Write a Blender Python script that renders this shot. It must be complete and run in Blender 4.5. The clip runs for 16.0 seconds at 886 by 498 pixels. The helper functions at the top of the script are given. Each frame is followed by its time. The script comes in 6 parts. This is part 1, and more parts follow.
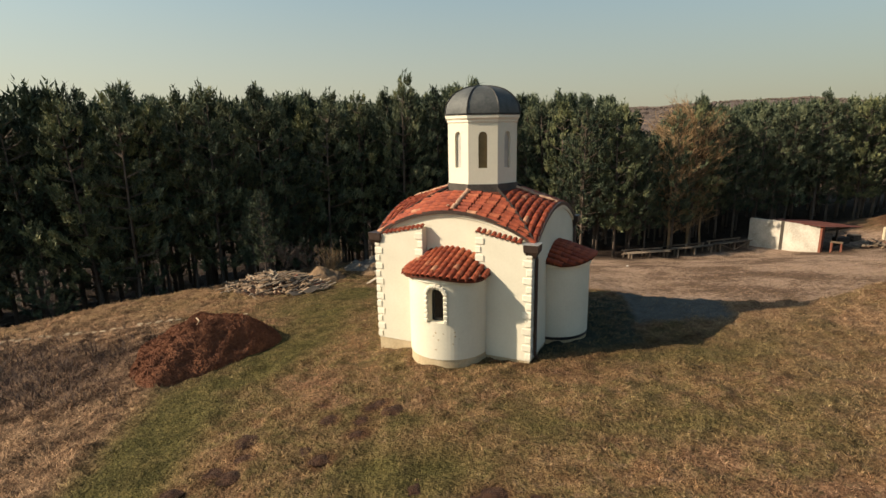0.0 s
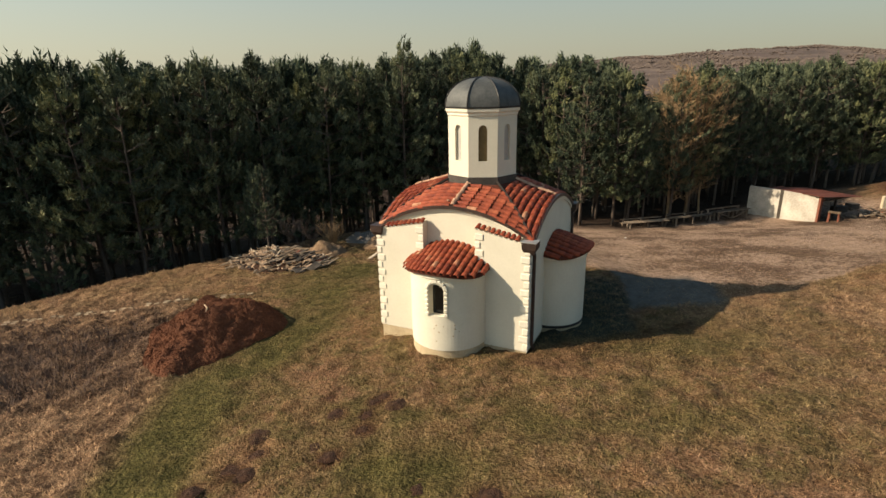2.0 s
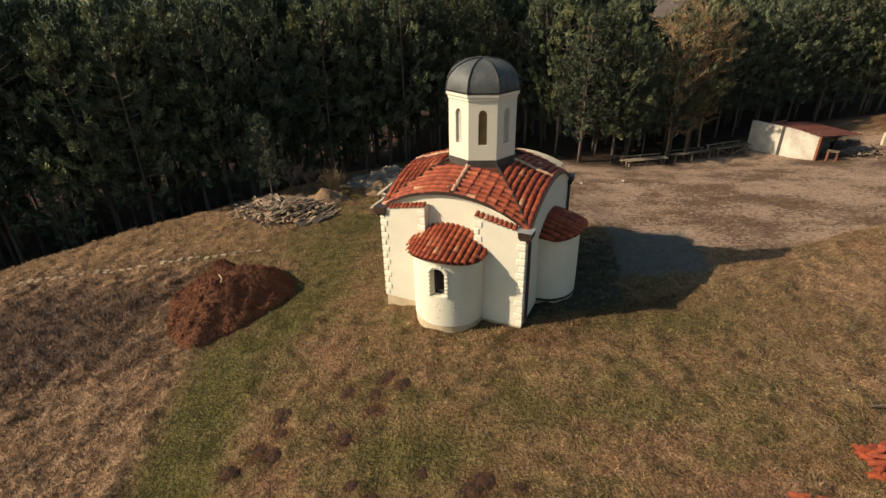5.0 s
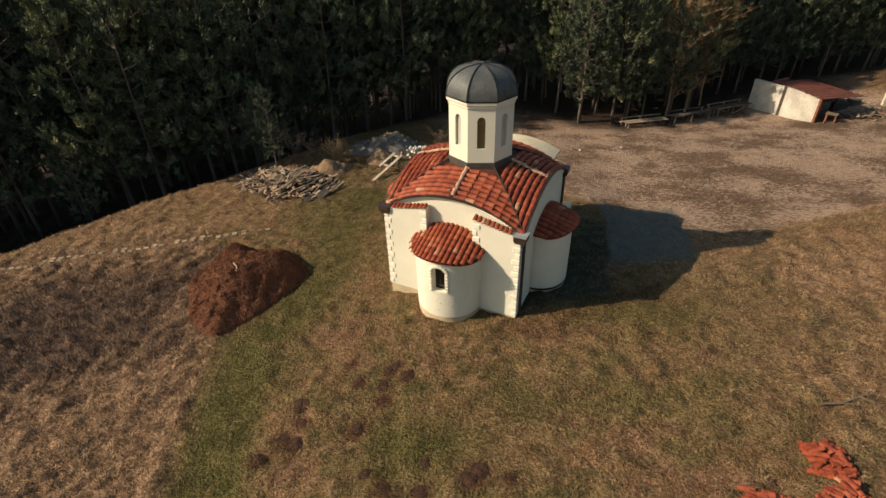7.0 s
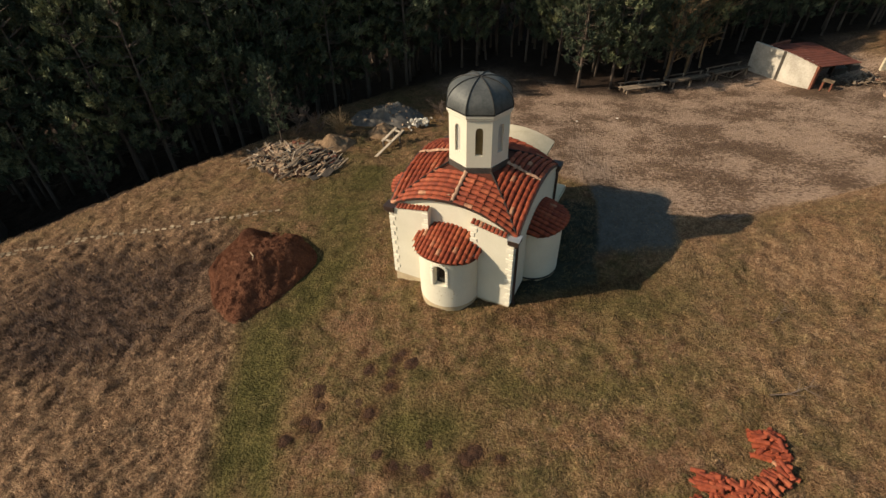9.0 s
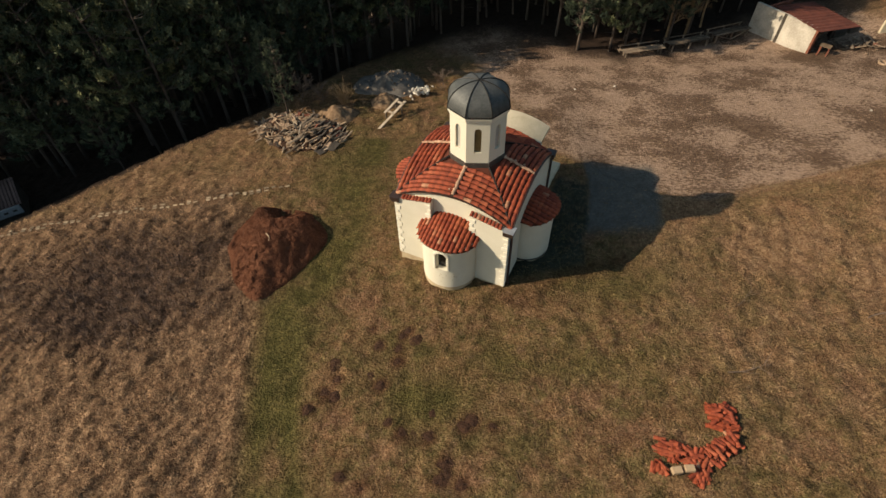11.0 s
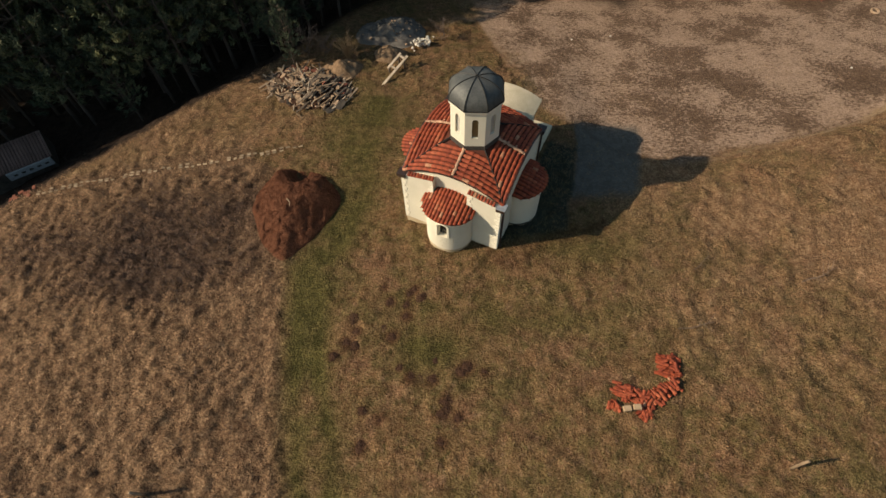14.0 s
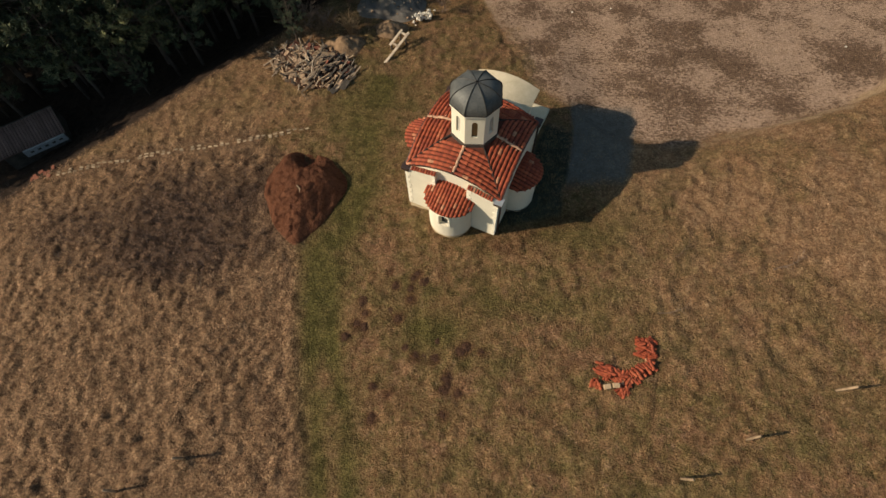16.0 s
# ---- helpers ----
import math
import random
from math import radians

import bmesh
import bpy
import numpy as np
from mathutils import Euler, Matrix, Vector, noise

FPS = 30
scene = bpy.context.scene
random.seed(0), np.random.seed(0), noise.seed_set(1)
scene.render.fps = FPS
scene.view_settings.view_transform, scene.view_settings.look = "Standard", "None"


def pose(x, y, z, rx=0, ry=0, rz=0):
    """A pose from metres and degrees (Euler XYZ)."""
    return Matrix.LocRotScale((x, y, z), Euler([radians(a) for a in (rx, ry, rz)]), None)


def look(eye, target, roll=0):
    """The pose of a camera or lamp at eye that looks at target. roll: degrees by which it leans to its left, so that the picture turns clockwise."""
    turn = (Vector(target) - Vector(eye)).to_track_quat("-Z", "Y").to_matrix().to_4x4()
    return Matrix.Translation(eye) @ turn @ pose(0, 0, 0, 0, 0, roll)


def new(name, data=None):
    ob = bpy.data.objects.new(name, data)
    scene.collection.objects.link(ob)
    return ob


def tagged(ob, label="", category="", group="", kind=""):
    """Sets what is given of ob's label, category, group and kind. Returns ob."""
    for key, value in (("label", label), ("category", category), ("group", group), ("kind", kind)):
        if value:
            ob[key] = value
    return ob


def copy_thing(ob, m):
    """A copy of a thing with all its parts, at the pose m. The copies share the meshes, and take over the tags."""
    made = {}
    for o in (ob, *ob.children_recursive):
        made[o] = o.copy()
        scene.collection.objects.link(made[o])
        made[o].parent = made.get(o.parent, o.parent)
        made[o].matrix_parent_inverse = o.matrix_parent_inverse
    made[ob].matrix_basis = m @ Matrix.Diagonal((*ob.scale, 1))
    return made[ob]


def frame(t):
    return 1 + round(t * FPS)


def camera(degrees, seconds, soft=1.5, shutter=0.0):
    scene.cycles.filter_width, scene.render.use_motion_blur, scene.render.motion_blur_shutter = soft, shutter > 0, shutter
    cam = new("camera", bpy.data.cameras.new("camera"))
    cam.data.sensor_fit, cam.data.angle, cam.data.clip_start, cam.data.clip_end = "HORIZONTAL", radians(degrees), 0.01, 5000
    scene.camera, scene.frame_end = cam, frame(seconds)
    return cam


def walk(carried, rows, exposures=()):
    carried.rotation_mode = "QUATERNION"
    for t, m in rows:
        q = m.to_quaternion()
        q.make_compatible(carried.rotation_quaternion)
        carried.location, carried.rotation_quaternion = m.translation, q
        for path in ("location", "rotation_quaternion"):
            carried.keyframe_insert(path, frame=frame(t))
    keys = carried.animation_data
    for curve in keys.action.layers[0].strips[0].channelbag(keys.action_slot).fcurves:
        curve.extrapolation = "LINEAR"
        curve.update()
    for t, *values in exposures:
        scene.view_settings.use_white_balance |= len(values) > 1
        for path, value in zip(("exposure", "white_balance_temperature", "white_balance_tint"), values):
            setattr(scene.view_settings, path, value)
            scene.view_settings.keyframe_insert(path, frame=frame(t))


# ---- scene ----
cam = camera(79.25, 16.0)
PATH = [
    (0.0, -1.236, -17.665, 6.517, 77.296, 1.017, 0.071),
    (0.5, -1.214, -17.662, 6.821, 76.200, 1.024, 0.076),
    (1.0, -1.221, -17.673, 7.137, 74.983, 1.027, 0.090),
    (1.5, -1.224, -17.704, 7.449, 73.672, 1.037, 0.080),
    (2.0, -1.219, -17.723, 7.792, 72.290, 1.061, 0.075),
    (2.5, -1.220, -17.736, 8.154, 70.807, 1.074, 0.062),
    (3.0, -1.211, -17.741, 8.512, 69.262, 1.083, 0.069),
    (3.5, -1.209, -17.724, 8.903, 67.645, 1.087, 0.056),
    (4.0, -1.207, -17.710, 9.347, 65.957, 1.082, 0.044),
    (4.5, -1.207, -17.680, 9.815, 64.187, 1.085, 0.020),
    (5.0, -1.211, -17.657, 10.307, 62.326, 1.106, -0.010),
    (7.5, -1.140, -17.587, 13.478, 53.443, 1.229, 0.008),
    (8.0, -1.127, -17.577, 14.187, 51.723, 1.223, 0.019),
    (8.5, -1.115, -17.574, 14.889, 49.982, 1.234, 0.017),
    (9.0, -1.115, -17.563, 15.576, 48.277, 1.228, -0.010),
    (11.5, -1.111, -17.511, 19.090, 39.683, 1.171, 0.006),
    (12.0, -1.109, -17.493, 19.819, 37.969, 1.166, -0.003),
    (12.5, -1.099, -17.483, 20.546, 36.281, 1.169, 0.019),
    (13.0, -1.096, -17.477, 21.274, 34.587, 1.156, 0.014),
    (13.5, -1.088, -17.421, 22.031, 32.898, 1.145, 0.020),
    (14.0, -1.087, -17.294, 22.768, 31.233, 1.130, 0.006),
    (14.5, -1.076, -17.098, 23.515, 29.541, 1.133, 0.019),
    (15.0, -1.073, -16.834, 24.241, 27.842, 1.125, 0.023),
    (15.5, -1.082, -16.481, 24.981, 26.146, 1.126, 0.024),
    (16.0, -1.087, -16.034, 25.739, 24.481, 1.131, 0.033),
]
EXPOSURES = [(0.0, 0.64), (5.0, 0.54), (9.0, 0.38), (16.0, 0.27)]
walk(cam, [(t, pose(x, y, z, rx, ry, rz)) for t, x, y, z, rx, ry, rz in PATH], EXPOSURES)

# ---- light: low afternoon sun and clear hazy sky ----
SUN_FROM = Vector((-13.1, -2.0, 8.3)).normalized()
world = bpy.data.worlds.new("sky")
scene.world = world
world.use_nodes = True
wn = world.node_tree
sky = wn.nodes.new("ShaderNodeTexSky")
sky.sky_type = "NISHITA"
sky.sun_disc = False
sky.sun_elevation = math.asin(SUN_FROM.z)
sky.sun_rotation = math.atan2(SUN_FROM.x, SUN_FROM.y)
sky.air_density, sky.dust_density, sky.ozone_density = 1.0, 1.2, 1.2
wn.nodes["Background"].inputs["Strength"].default_value = 0.108
# pale haze low over the horizon, clear air above it
toward = wn.nodes.new("ShaderNodeTexCoord")
height = wn.nodes.new("ShaderNodeSeparateXYZ")
veil = wn.nodes.new("ShaderNodeMapRange")
veil.interpolation_type = "SMOOTHSTEP"
for k, v in ((1, 0.0), (2, 0.5), (3, 0.85), (4, 0.0)):
    veil.inputs[k].default_value = v
tone = wn.nodes.new("ShaderNodeValToRGB")
tone.color_ramp.elements[0].color = (2.95, 2.66, 1.95, 1)
tone.color_ramp.elements[1].position, tone.color_ramp.elements[1].color = 0.3, (1.62, 1.85, 1.72, 1)
clear = wn.nodes.new("ShaderNodeMix")
clear.data_type, clear.blend_type = "RGBA", "MULTIPLY"
clear.inputs[0].default_value = 1.0
clear.inputs[7].default_value = (0.98, 1.06, 0.92, 1)
haze = wn.nodes.new("ShaderNodeMix")
haze.data_type = "RGBA"
wn.links.new(toward.outputs["Generated"], height.inputs[0])
wn.links.new(height.outputs["Z"], veil.inputs[0])
wn.links.new(height.outputs["Z"], tone.inputs[0])
wn.links.new(veil.outputs[0], haze.inputs[0])
wn.links.new(sky.outputs[0], clear.inputs[6])
wn.links.new(clear.outputs[2], haze.inputs[6])
# the haze is brighter towards the sun
near_sun = wn.nodes.new("ShaderNodeVectorMath")
near_sun.operation = "DOT_PRODUCT"
near_sun.inputs[1].default_value = SUN_FROM
glow = wn.nodes.new("ShaderNodeMapRange")
for k, v in ((1, -0.6), (2, 0.9), (3, 0.78), (4, 1.5)):
    glow.inputs[k].default_value = v
lit = wn.nodes.new("ShaderNodeVectorMath")
lit.operation = "SCALE"
wn.links.new(toward.outputs["Generated"], near_sun.inputs[0])
wn.links.new(near_sun.outputs["Value"], glow.inputs[0])
wn.links.new(tone.outputs[0], lit.inputs[0])
wn.links.new(glow.outputs[0], lit.inputs["Scale"])
wn.links.new(lit.outputs[0], haze.inputs[7])
wn.links.new(haze.outputs[2], wn.nodes["Background"].inputs["Color"])
sun_data = bpy.data.lights.new("sun", "SUN")
sun_data.energy, sun_data.angle, sun_data.color = 5.0, radians(0.6), (1.0, 0.84, 0.63)
sun = new("sun", sun_data)
sun.matrix_world = look(SUN_FROM * 60, (0, 0, 0))

# ---- small tools ----
RNG = np.random.default_rng(7)


def smooth(a, b, v):
    t = np.clip((np.asarray(v, float) - a) / (b - a), 0, 1)
    return t * t * (3 - 2 * t)


def vnoise(x, y, size, seed=0):
    """Smooth value noise in 0..1 over the plan, with features of that many metres."""
    x, y = np.asarray(x, float) / size + 31.7 * seed, np.asarray(y, float) / size - 17.3 * seed
    i, j = np.floor(x), np.floor(y)
    fx, fy = x - i, y - j
    fx, fy = fx * fx * (3 - 2 * fx), fy * fy * (3 - 2 * fy)

    def h(a, b):
        v = np.sin(a * 127.1 + b * 311.7 + seed * 74.7) * 43758.5453
        return v - np.floor(v)
    return (h(i, j) * (1 - fx) + h(i + 1, j) * fx) * (1 - fy) + (h(i, j + 1) * (1 - fx) + h(i + 1, j + 1) * fx) * fy


def fbm(x, y, size, seed=0):
    return 0.5 * vnoise(x, y, size, seed) + 0.3 * vnoise(x, y, size / 2.1, seed + 1) + 0.2 * vnoise(x, y, size / 4.3, seed + 2)


def seg_dist(x, y, pts):
    """Distance in the plan to a line through points."""
    best = np.full(np.shape(x), 1e9)
    for (ax, ay), (bx, by) in zip(pts[:-1], pts[1:]):
        dx, dy = bx - ax, by - ay
        t = np.clip(((x - ax) * dx + (y - ay) * dy) / (dx * dx + dy * dy), 0, 1)
        best = np.minimum(best, np.hypot(x - ax - t * dx, y - ay - t * dy))
    return best


# ---- the lie of the land ----
YARD_EDGE = ((1.0, 18.0), (4.2, 7.4), (6.5, 5.6), (8.4, 3.8), (11.9, 2.4), (14.2, 2.8), (19.0, 3.8), (22.7, 4.9), (26.0, 7.2), (40.0, 12.0))
BROW = ((-60.0, -24.0), (-26.5, 1.8), (-23.3, 3.9), (-21.0, 5.5), (-18.4, 7.9), (-15.9, 10.0), (-12.6, 13.1), (-9.0, 18.0), (-5.0, 21.0), (4.0, 24.0))


PATH_LINE = ((-26.2, 2.35), (-23.5, 2.72), (-20.8, 3.05), (-17.4, 3.48), (-14.1, 3.8), (-11.8, 4.2), (-9.9, 4.75))
MOLES = ((-4.35, -5.5), (-2.86, -5.72), (-3.1, -5.95), (-3.82, -8.14), (-1.53, -11.71), (0.24, -9.96), (-0.46, -9.7), (-0.86, -11.84), (-4.17, -11.88), (-3.21, -7.1), (-4.0, -6.3), (-3.4, -9.65), (-2.96, -10.1), (-1.93, -10.24), (-0.7, -9.9), (-1.42, -11.14), (-4.9, -11.5), (-4.85, -12.96), (-1.58, -12.84), (-5.45, -7.85), (-5.86, -8.4), (-6.44, -9.0), (-3.24, -6.5))


def brow_distance(x, y):
    """How far a place lies beyond the meadow's brow, towards the wood; negative on the meadow."""
    line = np.interp(x, [p[0] for p in BROW], [p[1] for p in BROW])
    return (y - line) * 0.78


def base_height(x, y):
    x, y = np.asarray(x, float), np.asarray(y, float)
    r = np.hypot(x, y)
    # levels off towards the wood and to the sides
    yy = np.where(y > 18, 18 + 3.5 * np.tanh((y - 18) / 3.5), np.where(y < -16, -16 + 8 * np.tanh((y + 16) / 8), y)) / 20
    xx = np.where(x > 24, 24 + 8 * np.tanh((x - 24) / 8), np.where(x < -24, -24 + 8 * np.tanh((x + 24) / 8), x)) / 20
    z = (-0.416 + 0.905 * xx - 1.916 * yy - 0.087 * xx ** 2 - 1.108 * xx * yy - 0.533 * yy ** 2
         + 0.385 * xx ** 3 + 0.075 * xx ** 2 * yy - 0.305 * xx * yy ** 2 - 0.055 * yy ** 3)
    # the lawn stands above the yard along its edge
    d = y - np.interp(x, [p[0] for p in YARD_EDGE], [p[1] for p in YARD_EDGE])
    z = z + smooth(0.5, -0.5, d) * 0.55 * smooth(11.5, 20, x) * np.exp(-(d / 6.0) ** 2) * (1 - smooth(30, 40, x))
    z = z - smooth(-1.3, 0.3, d) * 0.66 * smooth(5.5, 9, x) * np.exp(-(d / 8.0) ** 2) * (1 - smooth(30, 40, x))
    # the meadow breaks off towards the wood
    z = z - 3.0 * smooth(0.0, 6.5, brow_distance(x, y)) * (1 - smooth(-9, 2, x))
    # earth bank behind the shed
    z = z + 2.7 * np.exp(-(((x - 41.5) / 7) ** 2 + ((y - 25.5) / 4.5) ** 2))
    # far valley and hills
    az = np.degrees(np.arctan2(x + 1.2, y + 17.7))
    el = -0.12 + np.interp(az, [-60, -34, -12, -5, 2.5, 7, 12, 18, 23, 32, 38, 70], [-0.3, -0.3, -0.6, -0.7, 0.3, 0.9, 1.45, 1.75, 1.87, 1.95, 1.7, 1.5]) + 0.06 * np.sin(az * 0.8) + 0.03 * np.sin(az * 2.3)
    far = 6.5 + r * np.tan(np.radians(el)) - 45 * (1 - smooth(150, 1700, r)) * smooth(60, 220, r)
    far = far + (fbm(x, y, 380, 3) - 0.5) * 34 * smooth(200, 900, r) * (1 - smooth(1500, 2200, r))
    far = np.where(r > 2400, 6.5 + 2400 * np.tan(np.radians(el)) - (r - 2400) * 0.03, far)
    k = smooth(70, 260, r)
    return z * (1 - k) + far * k


def ground_height(x, y):
    x, y = np.asarray(x, float), np.asarray(y, float)
    near = 1 - smooth(45, 90, np.hypot(x, y))
    rough = 1 - 0.75 * yard_mask(x, y)
    bumps = 0.16 * (fbm(x, y, 3.1, 11) - 0.5) + (0.07 + 0.10 * rough_mask(x, y)) * (fbm(x, y, 0.9, 12) - 0.5) + 0.05 * (vnoise(x, y, 0.55, 13) - 0.5)
    wild = rough_mask(x, y)
    # tussocks: low hummocks in the lawn, taller ones in the unmown part
    hummock = smooth(0.42, 0.85, vnoise(x, y, 0.66, 14)) * (0.045 + 0.03 * wild) + smooth(0.38, 0.9, vnoise(x, y, 0.33, 15)) * (0.080 + 0.04 * wild)
    hummock = hummock * (0.55 + 0.9 * vnoise(x, y, 2.6, 16)) * (1 - 0.6 * green_mask(x, y)) * smooth(0.15, 0.8, seg_dist(x, y, PATH_LINE))
    return base_height(x, y) + near * rough * (bumps + hummock)


def yard_mask(x, y):
    x, y = np.asarray(x, float), np.asarray(y, float)
    ex = [p[0] for p in YARD_EDGE]
    ey = [p[1] for p in YARD_EDGE]
    edge = np.interp(x, ex, ey)
    d = np.minimum(y - edge, (x - (4.0 - (y - 6.0) * 0.30)) * 0.4)
    return smooth(-0.5, 0.7, d + 1.6 * (fbm(x, y, 2.4, 21) - 0.5))


WHEEL_TRACK = ((-5.4, -22.0), (-6.35, -16.0), (-6.8, -12.7), (-7.5, -10.2), (-7.9, -7.0), (-8.0, -4.5), (-6.9, -2.0), (-6.3, 1.2), (-6.4, 4.5), (-5.6, 8.0))


def green_mask(x, y):
    x, y = np.asarray(x, float), np.asarray(y, float)
    n = fbm(x, y, 1.7, 31)
    d = seg_dist(x, y, WHEEL_TRACK)
    g = (1 - smooth(0.5, 1.9, d + 1.3 * (n - 0.5))) * 0.95
    g = g * (1 - 0.75 * np.exp(-(d / 0.4) ** 2) * smooth(-7.5, -11, y))
    g = np.maximum(g, 0.9 * np.exp(-(((x + 6.2) / 2.6) ** 2 + ((y - 5.5) / 3.4) ** 2)))
    g = np.maximum(g, 1.15 * np.exp(-(((x + 2.0) / 1.5) ** 2 + ((y + 8.9) / 1.3) ** 2)))
    g = np.maximum(g, 0.55 * np.exp(-(((x - 5.5) / 3.5) ** 2 + ((y + 3.2) / 1.6) ** 2)))
    g = np.maximum(g, 0.6 * np.exp(-(((x - 0.5) / 5.0) ** 2 + ((y + 7.0) / 1.4) ** 2)) * smooth(0.45, 0.65, n))
    lx, ly = 0.9047 * x - 0.4261 * y, 0.4261 * x + 0.9047 * y
    g = np.maximum(g, 0.5 * np.exp(-(((lx - 5.6) / 2.4) ** 2) - ((ly + 1.0) / 1.6) ** 2))
    return np.clip(g * (0.2 + 1.4 * n), 0, 0.9)


def brow_strip(x, y):
    """Sunny strip of meadow between the stone path and the brow."""
    line = np.interp(x, [-40, -26, -17.4, -9.9], [0.6, 2.35, 3.5, 4.75])
    return smooth(0.2, 1.6, y - line) * (1 - smooth(-11.5, -8.5, x))


def rough_mask(x, y):
    """Unmown meadow beyond the wheel track."""
    x, y = np.asarray(x, float), np.asarray(y, float)
    tx = np.interp(y, [-24, -16, -12.7, -10, -6.7, -4.5, -2.5, 3.2, 4.6, 7, 12], [-6.2, -7.35, -8.0, -8.6, -9.15, -9.4, -9.2, -12.0, -13.0, -15, -15])
    return smooth(-0.4, 0.5, tx - x + 0.8 * (fbm(x, y, 1.2, 35) - 0.5)) * (1 - 0.7 * brow_strip(x, y))


def brush_mask(x, y):
    """Purplish dead weeds in the meadow."""
    x, y = np.asarray(x, float), np.asarray(y, float)
    n = fbm(x, y, 2.6, 41)
    b = np.exp(-(((x + 16.2) / 10.0) ** 2 + ((y + 1.9) / 4.3) ** 2))
    return 0.92 * np.clip(smooth(0.1, 1.0, b + 0.9 * (n - 0.5)), 0, 1) * rough_mask(x, y)


WOOD_EDGE = ((-70, -4), (-45, 0.5), (-36, 6.5), (-31, 11), (-25.2, 11.0), (-20.3, 13.4), (-17.8, 15.0), (-14.5, 17.6), (-11, 20.8), (-8, 22.9), (-5.4, 23.5), (-1.7, 25.4), (1.7, 27.0),
             (5, 26.7), (8, 24.4), (9.2, 23.0), (11.5, 22.2), (12.3, 21.9), (13.7, 23.2), (16.5, 23.6), (18.4, 24.6), (23, 27.2), (27, 29.5), (34, 31), (48, 34), (80, 38))


def wood_edge(x):
    return np.interp(x, [p[0] for p in WOOD_EDGE], [p[1] for p in WOOD_EDGE])


# wood floor; from the brow on it carries the trees' shade as colour
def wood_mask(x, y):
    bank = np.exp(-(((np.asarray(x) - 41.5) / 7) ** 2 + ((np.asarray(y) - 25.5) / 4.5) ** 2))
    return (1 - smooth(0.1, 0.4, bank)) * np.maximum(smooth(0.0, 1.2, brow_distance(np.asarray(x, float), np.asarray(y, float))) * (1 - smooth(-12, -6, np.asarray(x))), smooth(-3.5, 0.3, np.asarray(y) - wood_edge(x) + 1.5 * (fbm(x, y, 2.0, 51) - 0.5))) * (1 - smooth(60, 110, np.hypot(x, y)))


def bare_shade_mask(x, y):
    """Levelled bare ground beside the chapel, up to the lawn's bank; coloured as shaded, out to the shadow's edge."""
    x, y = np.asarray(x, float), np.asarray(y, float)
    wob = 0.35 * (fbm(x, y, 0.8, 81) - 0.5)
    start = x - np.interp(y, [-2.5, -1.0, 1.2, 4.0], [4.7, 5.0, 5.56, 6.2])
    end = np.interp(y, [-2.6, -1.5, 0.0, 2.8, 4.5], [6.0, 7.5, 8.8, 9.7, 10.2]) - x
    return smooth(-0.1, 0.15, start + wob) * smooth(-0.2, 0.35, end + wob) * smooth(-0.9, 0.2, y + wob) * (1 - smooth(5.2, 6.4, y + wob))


def shaded_strip_mask(x, y):
    """Dark green strip along the chapel's shaded side: painted shade over weedy ground, cut at the shadow's edge."""
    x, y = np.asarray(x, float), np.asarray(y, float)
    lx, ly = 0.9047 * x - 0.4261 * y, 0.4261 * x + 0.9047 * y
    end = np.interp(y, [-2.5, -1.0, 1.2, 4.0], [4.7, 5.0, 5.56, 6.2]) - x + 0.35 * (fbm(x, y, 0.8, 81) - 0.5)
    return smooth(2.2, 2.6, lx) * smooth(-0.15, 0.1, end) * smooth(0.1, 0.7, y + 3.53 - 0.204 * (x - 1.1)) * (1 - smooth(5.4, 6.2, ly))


def trodden_mask(x, y):
    """Pale worn strip where the lawn meets the yard."""
    x, y = np.asarray(x, float), np.asarray(y, float)
    d = seg_dist(x, y, ((11.9, 2.3), (14.2, 2.7), (19.0, 3.7), (22.7, 4.8), (26.0, 7.1), (40.0, 11.9)))
    return (1 - smooth(0.05, 0.45, d + 1.1 * (fbm(x, y, 0.9, 91) - 0.5))) * smooth(11, 20, x)


def rosy_mask(x, y):
    """Drier, pinkish and paler grass on the slope along the yard."""
    x, y = np.asarray(x, float), np.asarray(y, float)
    n = fbm(x, y, 3.0, 95)
    return 0.6 * brow_strip(x, y) * (0.4 + 0.6 * smooth(0.35, 0.6, n)) + 0.8 * smooth(6, 12, x + 3 * (n - 0.5)) * smooth(-13, -5, y + 0.25 * (x - 10)) * (0.35 + 0.65 * smooth(0.35, 0.6, n))


def soil_mask(x, y):
    """Mole hills and bare reddish patches, and the trodden strip along the chapel."""
    x, y = np.asarray(x, float), np.asarray(y, float)
    m = np.zeros(np.shape(x))
    for k, (cx, cy) in enumerate(MOLES):
        m = np.maximum(m, np.exp(-((x - cx) ** 2 + (y - cy) ** 2) / (0.07 + 0.015 * (k * 7 % 11))))
    m = m * smooth(0.25, 0.6, m + 0.5 * (fbm(x, y, 0.4, 97) - 0.5))
    strip = np.exp(-((seg_dist(x, y, ((0.8, -4.1), (2.2, -4.0), (4.0, -2.9), (6.5, -2.2))) / 0.45) ** 2))
    bank = smooth(0.25, 0.5, np.exp(-(((x - 41.5) / 7) ** 2 + ((y - 25.5) / 4.5) ** 2)))
    return np.maximum(np.maximum(m, 0.55 * strip), bank)


def gz(x, y):
    return float(ground_height(x, y))


# ---- meshes and parts ----
def mesh_of(name, verts, faces, material, shade=False):
    me = bpy.data.meshes.new(name)
    me.from_pydata([tuple(v) for v in verts], [], faces)
    if material:
        me.materials.append(material)
    if shade:
        me.polygons.foreach_set("use_smooth", [True] * len(me.polygons))
    me.update()
    return me


